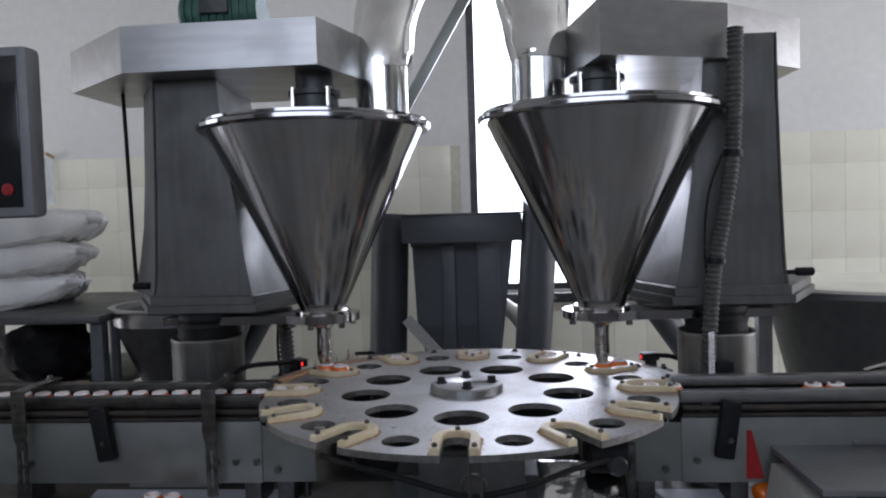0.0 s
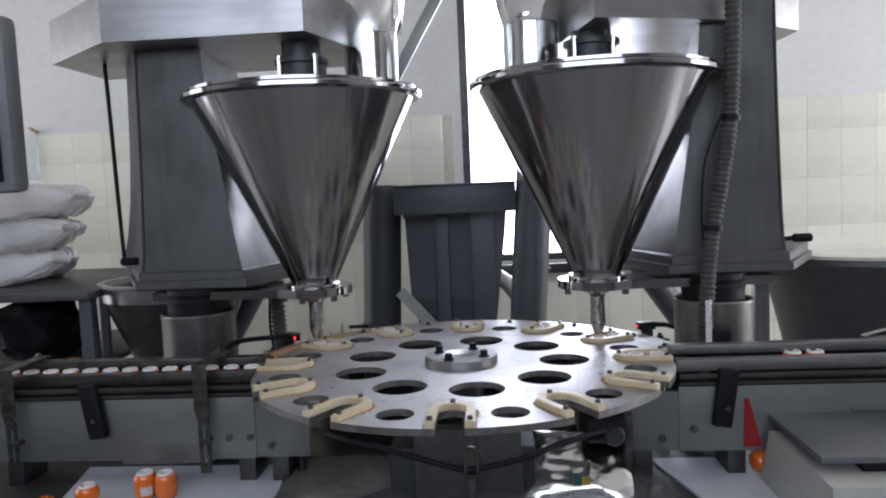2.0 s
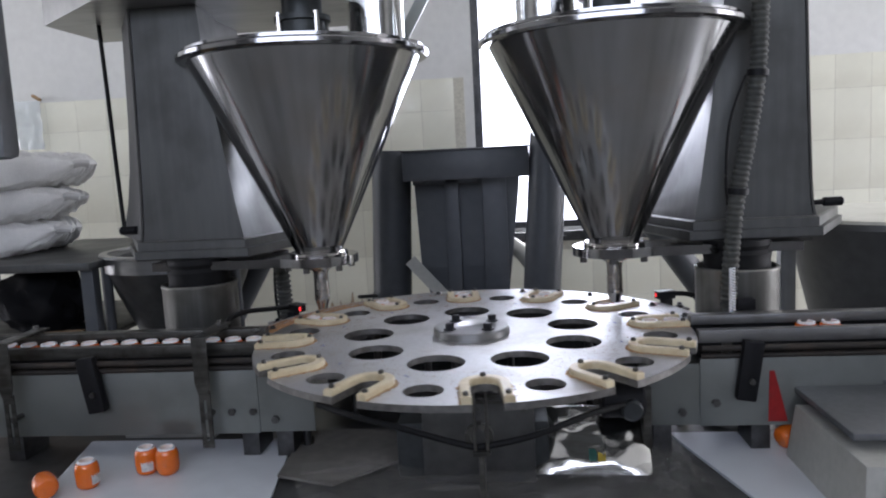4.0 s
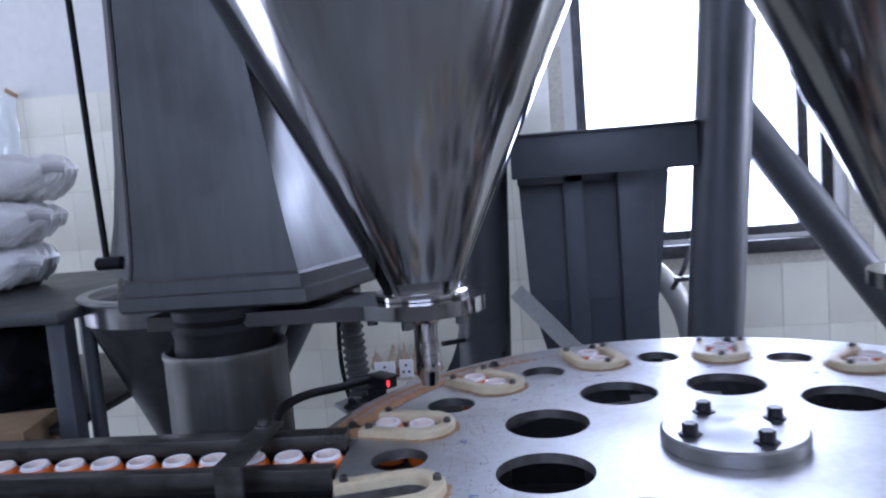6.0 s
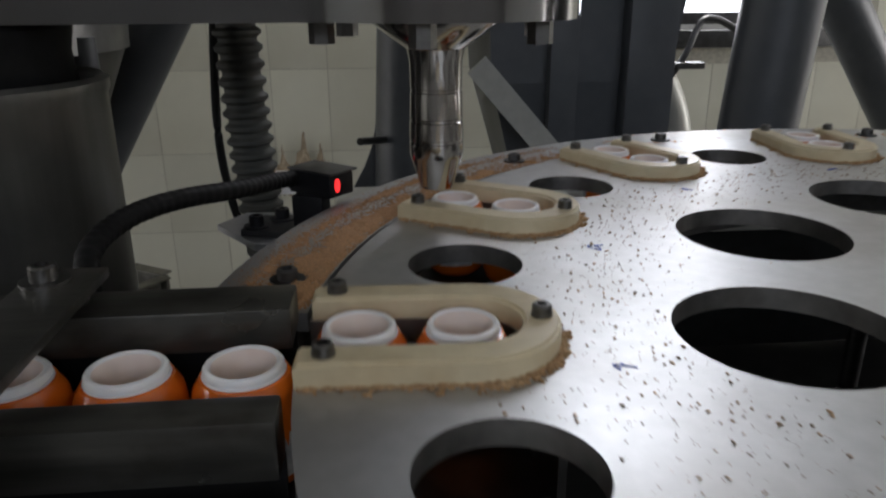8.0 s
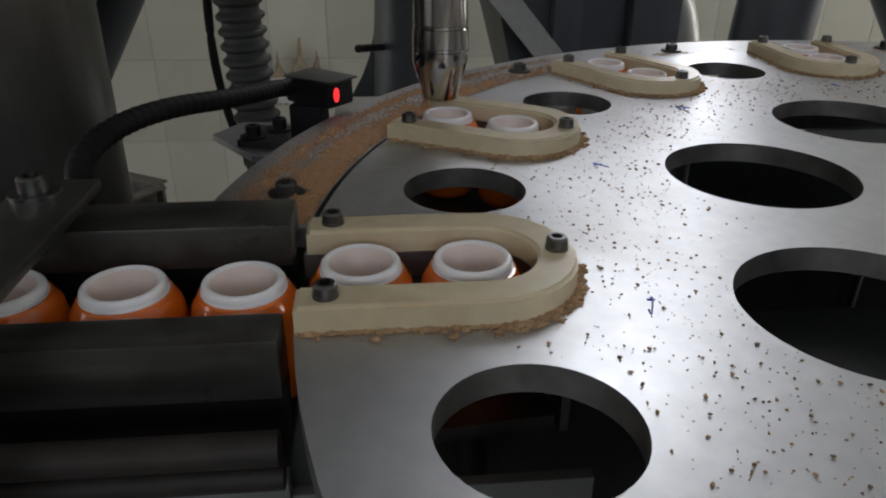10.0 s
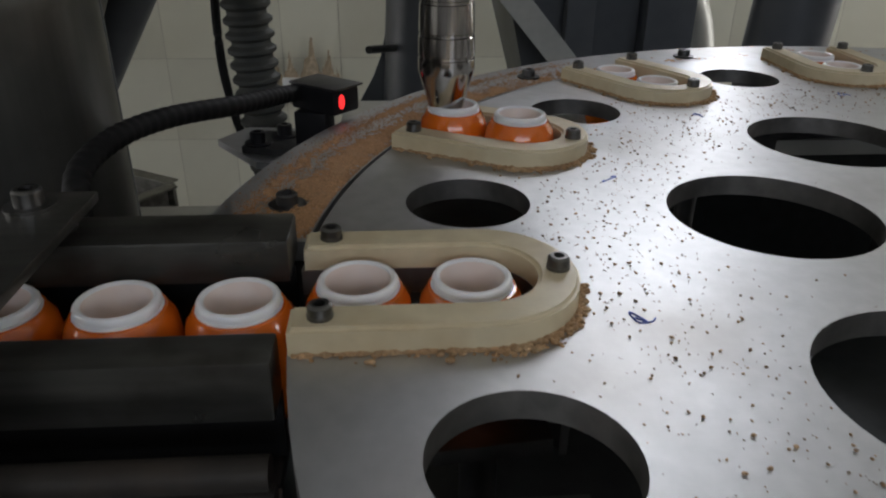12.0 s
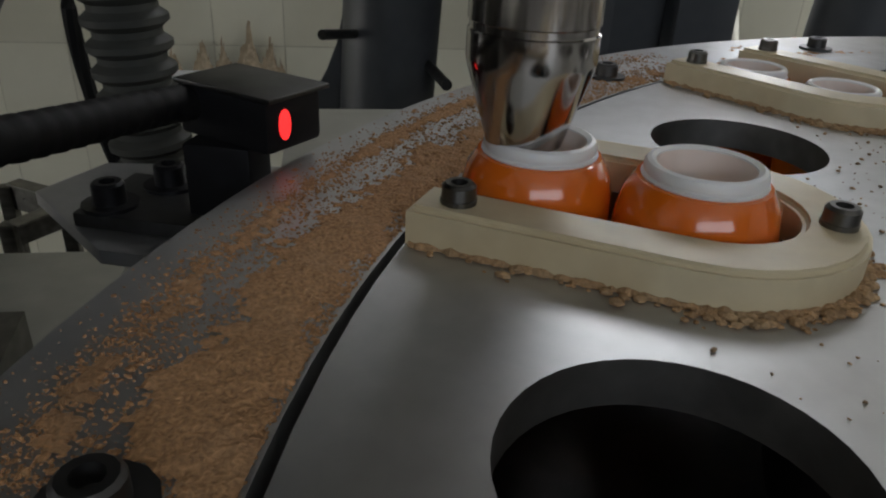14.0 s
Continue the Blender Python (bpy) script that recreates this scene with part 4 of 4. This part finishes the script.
        if far and not (r > 0.352 and r * math.sin(radians(b)) < 0.047):
            return x, y


def on_ring(rnd):
    """Most crumbs lie along the two streaks, the rest anywhere on the ring."""
    k = rnd.random()
    v = -1.0
    while not 0.0 <= v <= 0.97:
        v = abs(rnd.gauss(0.0, 0.27)) if k < 0.68 else rnd.gauss(0.68, 0.07) if k < 0.95 else rnd.random()
    a, q = radians(118 + 54.5 * rnd.random() ** 0.7), 0.4895 + 0.0615 * v
    return q * math.cos(a), q * math.sin(a)


HOLES = [(0.411 * math.cos(radians(15 + 30 * k)), 0.411 * math.sin(radians(15 + 30 * k)), 0.038) for k in range(12)]
HOLES += [(0.241 * math.cos(radians(89.9 + 40 * k)), 0.241 * math.sin(radians(89.9 + 40 * k)), 0.060) for k in range(9)]
crumbs("powder_scatter", 4200, on_plate, 0.0002, "crumb", turntable, "scattered brown crumbs on the disc", 7, 0.00025, 0.00095)
crumbs("powder_scatter", 26000, on_ring, ZD - 0.001, "powder", None, "loose powder crumbs strewn over the ring plate", 8, 0.0002, 0.00065)
for k in range(12):
    rnd = random.Random(k + 40)
    a, r = radians(30 * k + rnd.uniform(4, 7)), 0.335
    pts = [(r * math.cos(a) + rnd.uniform(-0.006, 0.006), r * math.sin(a) + rnd.uniform(-0.006, 0.006), 0.0001) for _ in range(6)]
    part("pen_mark", tube(pts, 0.00045, 5), "marker", turntable, "blue pen scribble")

# ---------------------------------------------------------------- worktop plates behind the ring
worktop = thing("rear_worktop", "pale steel worktop plate below the guide ring", "worktop")
part("plate", box((-0.90, 0.085, 0.6805), (-0.662, 0.70, 0.70), 0.002), "stone", worktop)
part("plate", slab([[(-0.49, 0.30), (-0.40, 0.36), (0.40, 0.36), (0.50, 0.30), (0.50, 0.515), (-0.49, 0.515)]], 0.884, 0.899), "stone", worktop)
for x, y in ((-0.46, 0.49), (0.46, 0.49)):
    part("support", rod((x, y, 0.68), (x, y, 0.884), 0.014, 12), "rail", worktop)
foot = thing("pedestal_foot", "thick steel foot plate bolted under the pedestal", "base plate")
part("plate", slab([[(-0.89, 0.11), (-0.672, 0.11), (-0.682, 0.374), (-0.699, 0.53), (-0.89, 0.53)]], 0.7003, 0.735), "foot_steel", foot)
for x, y in ((-0.737, 0.530), (-0.85, 0.49)):
    part("nut", rod((x, y, 0.735), (x, y, 0.747), 0.014, 6), "bolt", foot)
frame_bar = thing("angle_frame", "bare angle iron frame standing behind the machine", "frame")
for p0, p1 in (((-0.941, 1.296, 0.5), (-1.005, 1.207, 0.5)), ((-0.941, 1.296, 0.5), (-1.069, 1.375, 0.5))):
    a, c = Vector(p0), Vector(p1)
    side = Vector((0, 0, 1)).cross(c - a).normalized() * (0.030 if p1[1] < 1.296 else -0.030)
    part("flange", prism([[q + w for w in (Vector(), side, side + Vector((0, 0, 0.004)), Vector((0, 0, 0.004)))] for q in (a, c)]), "foot_steel", frame_bar, "pale worn top flange", smooth=False)
    part("web", prism([[q + w for w in (Vector(), side * 0.2, side * 0.2 - Vector((0, 0, 0.045)), -Vector((0, 0, 0.045)))] for q in (a, c)]), "rail", frame_bar, smooth=False)
for x, y, z in ((-0.941, 1.296, 0.5), (-1.005, 1.207, 0.5), (-1.069, 1.375, 0.5)):
    part("upright", box((x - 0.012, y - 0.012, 0), (x + 0.012, y + 0.012, z), 0.002), "rail", frame_bar)

# ---------------------------------------------------------------- hoses and cables
hose = thing("suction_hose", "grey corrugated suction hose hanging beside the machine", "hose")
part("hose", tube([(-0.575, 0.44, 1.10), (-0.572, 0.44, 1.0), (-0.566, 0.44, 0.90), (-0.556, 0.44, 0.80)], 0.0185, 18, None, 0.0045, 0.0034), "hose", hose)
part("nozzle_end", rod((-0.556, 0.44, 0.80), (-0.556, 0.44, 0.755), 0.018, 16, r1=0.008), "stone", hose)
part("collar", rod((-0.575, 0.44, 1.085), (-0.575, 0.44, 1.105), 0.026, 16), "dark_steel", hose)
cable = thing("cable", "thin black cable hanging down behind the pedestal", "cable")
part("cable", tube([(-0.60, 0.47, 1.10), (-0.608, 0.47, 0.98), (-0.601, 0.47, 0.90), (-0.578, 0.46, 0.82), (-0.57, 0.46, 0.69)], 0.0045, 8), "rubber", cable)
hose_r = thing("air_hose", "grey corrugated hose strapped down the column", "hose")
part("hose", tube([(0.665, 0.09, 1.80), (0.662, 0.09, 1.65), (0.655, 0.09, 1.50), (0.635, 0.09, 1.36), (0.612, 0.09, 1.24), (0.598, 0.09, 1.10), (0.592, 0.09, 0.98), (0.60, 0.09, 0.90)], 0.0165, 16, None, 0.003, 0.0032), "hose", hose_r)
for p in ((0.655, 0.09, 1.50), (0.612, 0.09, 1.24)):
    part("strap", rod((p[0], p[1], p[2] - 0.007), (p[0] + 0.001, p[1], p[2] + 0.007), 0.0235, 16), "black", hose_r)
coil = thing("coiled_cable", "pale spiral cable hanging beside the hose", "cable")
part("coil", tube([(0.588 + 0.006 * math.cos(i * 1.6), 0.05 + 0.006 * math.sin(i * 1.6), 1.07 - 0.0016 * i) for i in range(100)], 0.0022, 6, None, 0, 0.02), "white_plastic", coil)
cable2 = thing("cable", "black cable running down beside the column", "cable")
part("cable", tube([(-1.01, 0.36, 1.79), (-1.005, 0.36, 1.6), (-1.0, 0.36, 1.35), (-0.995, 0.36, 1.18)], 0.006, 8), "rubber", cable2)
cable3 = thing("cable", "thin dark cable looped along the column", "cable")
part("cable", tube([(0.64, 0.12, 1.50), (0.605, 0.12, 1.40), (0.595, 0.12, 1.28), (0.60, 0.12, 1.20)], 0.0035, 8), "rubber", cable3)
belt = thing("drain_hose", "black rubber hose sagging under the turntable", "hose")
part("hose", tube([(-0.31, -0.20, 0.858), (-0.225, -0.30, 0.872), (-0.11, -0.34, 0.856), (0.0, -0.35, 0.828), (0.04, -0.35, 0.826), (0.13, -0.34, 0.842), (0.23, -0.27, 0.852), (0.31, -0.17, 0.835)], 0.0062, 12), "rubber", belt)

# ---------------------------------------------------------------- wall socket and stains
socket = thing("wall_socket", "white wall socket plates smeared with brown dirt", "socket", pose(0, YB - 0.004, 0))
for x, z, w in ((-0.688, 0.632, 0.050), (-0.765, 0.628, 0.075)):
    pl = part("plate", box((x - w / 2, -0.012, z - 0.032), (x + w / 2, 0.0, z + 0.032), 0.003), "white_plastic", socket)
    for dx, dz in ((0, 0.014), (-0.010, -0.010), (0.010, -0.010)):
        part("hole", rod((x + dx, -0.011, z + dz), (x + dx, -0.0135, z + dz), 0.0045, 10), "black", pl)
rnd = random.Random(11)


def smear(x, z, w, h, lean, layer, material, label):
    """A torn patch with a drawn-out peak, its edge uneven."""
    pts = []
    for k in range(25):
        u = k / 24
        side = 2 * u - 1
        rise = max(0.0, 1 - abs(side)) ** 2.2 * 0.45 + 0.55 * max(0.0, 1 - side * side) ** 0.6
        pts.append((x + w * side * (1 - 0.25 * rise) + lean * rise + 0.002 * rnd.uniform(-1, 1), z + h * rise * (1 + 0.22 * rnd.uniform(-1, 1)) + 0.002 * rnd.random()))
    pts += [(x + w * (1 - 2 * k / 8) * 0.9, z - 0.012 * rnd.random()) for k in range(1, 8)]
    return part("stain", slab([pts], 0, 0.0016 + 0.0002 * layer, None, Matrix.Rotation(radians(90), 4, "X")), material, socket, label)


for i, (x, z, w, h, lean) in enumerate(((-0.790, 0.640, 0.026, 0.062, -0.006), (-0.735, 0.632, 0.028, 0.092, 0.004), (-0.688, 0.650, 0.022, 0.070, -0.004),
                                        (-0.642, 0.640, 0.034, 0.112, 0.010), (-0.600, 0.632, 0.026, 0.096, 0.008), (-0.575, 0.622, 0.018, 0.066, 0.004))):
    smear(x, z, w, h, lean, 2 * i, "stain", "brown dirt drawn up to a peak")
    smear(x + 0.003, z + 0.003, w * 0.78, h * 0.74, lean * 0.8, 2 * i + 1, "glue", "pale brown torn glue patch")
for i in range(9):
    smear(-0.80 + 0.026 * i + 0.008 * rnd.random(), 0.600 + 0.02 * rnd.random(), 0.014 + 0.012 * rnd.random(), 0.02 + 0.02 * rnd.random(), 0.004, 13 + i, "stain" if i % 3 else "red_smear", "dried smear below the patches")

# ---------------------------------------------------------------- on the machine bed
def flat_sheet(name, label, pts, z, material):
    o = thing(name, label, "board")
    part("sheet", slab([pts], z, z + 0.006), material, o)
    return o


flat_sheet("white_board", "white plastic board lying on the deck", [(-0.97, 0.055), (-0.45, 0.055), (-0.40, -0.30), (-0.88, -0.36)], 0.681, "sheet")
flat_sheet("white_board", "white plastic board lying under the outfeed", [(0.445, 0.055), (0.80, 0.055), (0.72, -0.40), (0.555, -0.36)], 0.681, "sheet")
flat_sheet("rubber_mat", "dark dusty mat on the deck below the turntable", [(-0.43, 0.09), (-0.15, 0.09), (-0.13, -0.06), (-0.29, -0.215), (-0.42, -0.17)], 0.688, "mat")
for x, y, a in ((-0.825, -0.205, 20), (-0.728, -0.135, -30), (-0.678, -0.138, 80)):
    o = copy_thing(jar0, pose(x, y, 0.6875, 0, 0, a))
    tagged(o, "orange-wrapped jar standing on the white board", group="jars on the board")
o = copy_thing(jar0, pose(0.655, -0.055, 0.712, 0, 78, 20))
tagged(o, "orange-wrapped jar tipped over beside the scale", group="jars on the board")
o = copy_thing(jar0, pose(-0.875, -0.27, 0.7125, 0, 90, 130))
tagged(o, "orange-wrapped jar lying on its side on the board", group="jars on the board")


def crumpled(name, label, cx, cy, w, d, z, h, material, seed, n=34, lean=0.0):
    o = thing(name, label, "plastic film", pose(cx, cy, z, lean, 0, 6))
    bm = bmesh.new()
    g = []
    for i in range(n + 1):
        row = []
        for j in range(n + 1):
            u, v = i / n - 0.5, j / n - 0.5
            q = abs(noise.fractal(Vector((u * 5 + seed, v * 5, seed)), 0.8, 2.0, 3))
            e = noise.noise(Vector((u * 3, v * 3, seed + 5))) * 0.12
            row.append(bm.verts.new((u * w * (1 + e), v * d * (1 + e), 0.002 + h * q)))
        g.append(row)
    for i in range(n):
        for j in range(n):
            bm.faces.new((g[i][j], g[i + 1][j], g[i + 1][j + 1], g[i][j + 1]))
    part("film", bm, material, o)
    return o


crumpled("plastic_film", "crumpled clear plastic film spread on the deck", 0.03, -0.245, 0.74, 0.30, 0.690, 0.032, "clear", 2, 60)
crumpled("plastic_film", "crumpled clear plastic film beside the foil pouch", 0.40, -0.10, 0.12, 0.28, 0.682, 0.04, "clear", 5)


def pouch():
    o = thing("foil_pouch", "shiny silver foil pouch lying under the turntable", "pouch", pose(0.250, -0.115, 0.744, 40, 0, -3))
    bm = bmesh.new()
    n = 22
    for side in (1, -1):
        g = []
        for i in range(n + 1):
            row = []
            for j in range(n + 1):
                u, v = 2 * i / n - 1, 2 * j / n - 1
                f = max(0.0, 1 - u * u) ** 0.6 * max(0.0, 1 - v * v) ** 0.6
                q = noise.fractal(Vector((u * 2.2, v * 2.2, side * 3)), 0.8, 2.0, 3) * 0.008 * f ** 0.5
                row.append(bm.verts.new((u * 0.118, v * 0.082, side * (0.020 * f) + q)))
            g.append(row)
        for i in range(n):
            for j in range(n):
                bm.faces.new((g[i][j], g[i + 1][j], g[i + 1][j + 1], g[i][j + 1]))
    bmesh.ops.remove_doubles(bm, verts=bm.verts[:], dist=0.0004)
    part("bag", bm, "foil", o)
    part("print", box((0.010, -0.062, 0.0165), (0.026, -0.034, 0.0190), 0.0005), "yellow", o, "yellow printed patch")
    part("print", box((-0.008, -0.062, 0.0165), (0.008, -0.034, 0.0190), 0.0005), "green", o, "green printed patch")


M["yellow"] = mat("yellow_ink", (0.42, 0.31, 0.04), 0.35, 0.0, 60, 0.2, 0.05)
pouch()
stand = thing("pocket_stop", "two thin steel rods on a round foot below the turntable", "stop")
for dx in (-0.011, 0.011):
    part("rod", rod((0.030 + dx, -0.36, 0.815), (0.030 + dx, -0.36, 0.932), 0.0032, 8), "bolt", stand)
part("cross_bar", box((0.014, -0.366, 0.812), (0.046, -0.350, 0.820), 0.001), "rail", stand)
part("ring", lathe([(0.016, -0.006), (0.026, -0.006), (0.026, 0.006), (0.016, 0.006)], 28, None, pose(0.026, -0.345, 0.842, 90), closed=True), "rail", stand)
part("post", box((0.024, -0.364, 0.681), (0.036, -0.352, 0.818), 0.002), "rail", stand)
gear = thing("gear_motor", "black gear motor with a cable below the turntable", "motor")
part("body", rod((0.27, -0.12, 0.83), (0.36, -0.12, 0.83), 0.038, 24, bevel=0.006), "black", gear)
part("cap", rod((0.33, -0.17, 0.82), (0.33, -0.14, 0.82), 0.022, 20, bevel=0.004), "motor", gear)
part("bracket", box((0.355, -0.14, 0.68), (0.372, -0.09, 0.86), 0.002), "rail", gear)
box_l = thing("drive_box", "grey steel guard box below the turntable", "guard")
part("box", box((-0.10, -0.19, 0.681), (0.13, -0.165, 0.86), 0.003), "deck", box_l)
part("lip", box((-0.105, -0.196, 0.851), (0.135, -0.160, 0.857), 0.001), "rail", box_l, "folded top lip")
for x in (-0.08, 0.015, 0.11):
    part("guard_screw", rod((x, -0.19, 0.835), (x, -0.195, 0.835), 0.006, 8), "bolt", box_l)
for x0, x1 in ((-0.4872, -0.36), (0.36, 0.4872)):
    g = thing("conveyor_end", "steel end bracket joining conveyor and bed", "bracket")
    part("plate", box((x0, -0.064, 0.75), (x1, -0.058, 0.885), 0.001), "panel", g)
    part("leg", box((x0 + 0.03, -0.05, 0.68), (x0 + 0.07, 0.05, 0.75), 0.002), "dark_steel", g)
for x in (-0.52, -1.1, 0.62, 1.15):
    g = thing("conveyor_stand", "dark steel stand carrying the conveyor", "stand", group="conveyor stands")
    part("leg", box((x - 0.02, -0.045, 0.68), (x + 0.02, 0.05, 0.75), 0.002), "dark_steel", g)

weigh = thing("weighing_scale", "bench weighing scale with a dark grey plate", "scale")
part("body", prism([[(0.66, -0.43, 0.681), (1.03, -0.43, 0.681), (1.03, -0.08, 0.681), (0.66, -0.08, 0.681)], [(0.675, -0.40, 0.80), (1.01, -0.40, 0.80), (1.01, -0.09, 0.80), (0.675, -0.09, 0.80)]]), "scale", weigh, "cream plastic housing", smooth=False)
part("display", box((0.70, -0.436, 0.70), (1.0, -0.418, 0.775), 0.003), "black", weigh)
part("pan_support", box((0.76, -0.33, 0.80), (0.94, -0.12, 0.818), 0.004), "black", weigh)
part("pan", box((0.682, -0.335, 0.818), (1.0, -0.055, 0.832), 0.004), "scale_plate", weigh, "dark grey weighing plate")
part("pan_edge", box((0.86, -0.07, 0.832), (1.0, -0.058, 0.842), 0.002), "scale_plate", weigh)

tripod = thing("jar_pusher", "small bent steel pusher arm beside the outfeed", "pusher")
part("arm", tube([(0.96, 0.09, 0.965), (1.00, 0.06, 0.985), (1.035, 0.04, 0.992), (1.075, 0.04, 0.975)], 0.006, 8), "chrome", tripod)
part("rod", rod((0.955, 0.05, 0.968), (1.05, 0.05, 0.976), 0.0045, 8), "bolt", tripod)
part("block", box((0.60, 0.05, 0.9727), (0.64, 0.075, 0.998), 0.003), "black", conv_out)
part("stem", rod((0.96, 0.09, 0.68), (0.96, 0.09, 0.968), 0.008, 10), "bolt", tripod)

# ---------------------------------------------------------------- left and right background
bag = thing("black_bag", "slumped black bag under the side table", "bag", pose(-1.50, 0.72, 0.93))
bm = bmesh.new()
bmesh.ops.create_icosphere(bm, subdivisions=4, radius=1)
for v in bm.verts:
    n = noise.fractal(v.co * 1.6, 0.9, 2.0, 3) * 0.22
    v.co = Vector((v.co.x * 0.15, v.co.y * 0.13, max(v.co.z, -0.75) * 0.12)) * (1 + n)
part("bag", bm, "bag", bag)
low_shelf = thing("low_shelf", "dark shelf board under the side table", "shelf")
part("board", box((-2.1, 0.5, 0.82), (-1.22, 1.2, 0.838), 0.002), "dark_steel", low_shelf)
bin_l = thing("feed_bin", "dull grey conical steel tank with a bright rim band", "tank", pose(-1.01, 0.72, 0))
part("tank", lathe([(0, 0.62), (0.06, 0.62), (0.075, 0.66), (0.235, 1.045), (0.225, 1.04), (0.06, 0.67), (0, 0.66)], 56), "deck", bin_l)
part("rim", lathe([(0.222, 1.04), (0.238, 1.04), (0.240, 1.085), (0.246, 1.088), (0.246, 1.096), (0.236, 1.098), (0.222, 1.096)], 56, closed=True), "satin", bin_l, "bright steel rim band")
part("outlet", rod((0, 0, 0.50), (0, 0, 0.64), 0.05, 24, bevel=0.004), "dark_steel", bin_l)
for a in (100, 220, 340):
    x, y = 0.232 * math.cos(radians(a)), 0.232 * math.sin(radians(a))
    part("leg", rod((x, y, 0), (x, y, 1.06), 0.016, 12), "blue_paint", bin_l)
carton = thing("carton", "open brown cardboard box under the table", "box", pose(-1.37, 0.45, 0.665, 0, 0, 12))
part("carton_body", prism([[(-0.12, -0.08, 0), (0.12, -0.08, 0), (0.12, 0.08, 0), (-0.12, 0.08, 0)], [(-0.12, -0.08, 0.20), (0.12, -0.08, 0.20), (0.12, 0.08, 0.20), (-0.12, 0.08, 0.20)]]), "card", carton, smooth=False)
rack = thing("carton_stand", "low dark stand holding a cardboard box", "stand")
part("top", box((-1.53, 0.34, 0.647), (-1.21, 0.56, 0.665), 0.002), "dark_steel", rack)
for x in (-1.51, -1.23):
    part("leg", box((x - 0.015, 0.44, 0), (x + 0.015, 0.47, 0.647), 0.002), "dark_steel", rack)
film_wall = thing("plastic_bag", "clear plastic bag hanging from a wall hook", "bag")
bm = bmesh.new()
g = [[bm.verts.new((-2.18 + 0.16 * i / 10, YB - 0.02 - 0.012 * noise.noise(Vector((i * 0.5, j * 0.4, 1))), 1.70 - 0.22 * j / 12)) for j in range(13)] for i in range(11)]
for i in range(10):
    for j in range(12):
        bm.faces.new((g[i][j], g[i + 1][j], g[i + 1][j + 1], g[i][j + 1]))
part("bag", bm, "clear_bag", film_wall)
part("hook", rod((-2.03, YB, 1.705), (-2.03, YB - 0.05, 1.72), 0.008, 8), "card", film_wall)

tub = thing("mixing_tub", "large stainless tub with a pale lid", "tub", pose(1.225, 0.62, 0))
part("tub", lathe([(0, 0.72), (0.20, 0.72), (0.215, 0.74), (0.30, 1.09), (0.31, 1.10), (0.31, 1.12), (0.295, 1.12), (0.29, 1.09), (0, 1.09)], 48), "tub", tub)
part("lid", lathe([(0.318, 1.118), (0.318, 1.127), (0.30, 1.131), (0, 1.134)], 48), "lid", tub, "pale flat lid")
for a in (40, 130, 220, 310):
    part("leg", rod((0.17 * math.cos(radians(a)), 0.17 * math.sin(radians(a)), 0), (0.17 * math.cos(radians(a)), 0.17 * math.sin(radians(a)), 0.73), 0.015, 10), "rail", tub)
post_r = thing("steel_stand", "square steel stand beside the tub", "stand")
part("post", box((0.80, 0.35, 0.0), (0.838, 0.388, 1.088), 0.003), "brushed", post_r)
part("top", box((0.775, 0.33, 1.088), (0.87, 0.43, 1.12), 0.003), "brushed", post_r)

mo2 = thing("top_motor", "dark green motor on the machine cover", "motor", pose(-0.66, 0.30, 1.878))
part("body", rod((-0.12, 0, 0.075), (0.10, 0, 0.075), 0.065, 28, bevel=0.01), "green", mo2)
for i in range(9):
    part("fin", lathe([(0.064, -0.003), (0.072, -0.003), (0.072, 0.003), (0.064, 0.003)], 28, None, pose(-0.10 + 0.022 * i, 0, 0.075, 0, 90, 0), closed=True), "green", mo2)
part("foot", box((-0.09, -0.05, 0), (0.07, 0.05, 0.02), 0.003), "motor", mo2)
part("terminal_box", box((-0.05, -0.085, 0.06), (0.03, -0.055, 0.12), 0.004), "motor", mo2)

# ---------------------------------------------------------------- wall tiles
TW, TH = 0.1445, 0.2105
bm = None
for x0, x1, z1 in ((-2.55, WX0 - 0.04, 1.69), (WX0 - 0.04, WX1 + 0.04, WZ0 - 0.06), (WX1 + 0.04, 2.5, 1.69)):
    bm = box((x0, YB + 0.0006, 0.002), (x1, YB + 0.0058, z1), bm=bm)
part("grout", bm, "grout", wall_back, "pale grout between the tiles", smooth=False)
bm = box((-TW / 2 + 0.0009, -0.006, -TH / 2 + 0.0009), (TW / 2 - 0.0009, 0.004, TH / 2 - 0.0009), 0.0007)
tile = part("tile", bm, "tile", wall_back, smooth=False)
first = True
for i in range(-17, 19):
    for k in range(8):
        x, z = -0.563 + TW * (i + 0.5 + 4), 0.711 + TH * (k - 2.5)
        if x + TW / 2 > WX0 and x - TW / 2 < WX1 and z + TH / 2 > WZ0 - 0.05:
            continue
        if abs(x) > 2.5:
            continue
        if first:
            ob, first = tile, False
        else:
            ob = tile.copy()
            scene.collection.objects.link(ob)
        cut = min(1.0, (1.692 - (z - TH / 2)) / TH)
        ob.location = (x, YB + 0.0055, z - TH / 2 * (1 - cut))
        ob.scale = (1, 1, cut)

# ---------------------------------------------------------------- motions
def motions():
    keys = sorted({0.0, 14.0, *[round(s + d * 0.1 - 0.1, 3) for s in STARTS for d in range(0, 12) if s + d * 0.1 - 0.1 < 14]})
    walk(turntable, [(t, pose(0, 0, ZD, 0, 0, turn(t))) for t in keys])
    grid = sorted({0.0, 14.0, *[round(s + d / 15, 3) for s in STARTS for d in range(-3, 24) if 0 < s + d / 15 < 14]})
    for ob, q, inner_first in JARS:
        walk(ob, [(t, jar_pose(q, inner_first, t)) for t in grid])


motions()
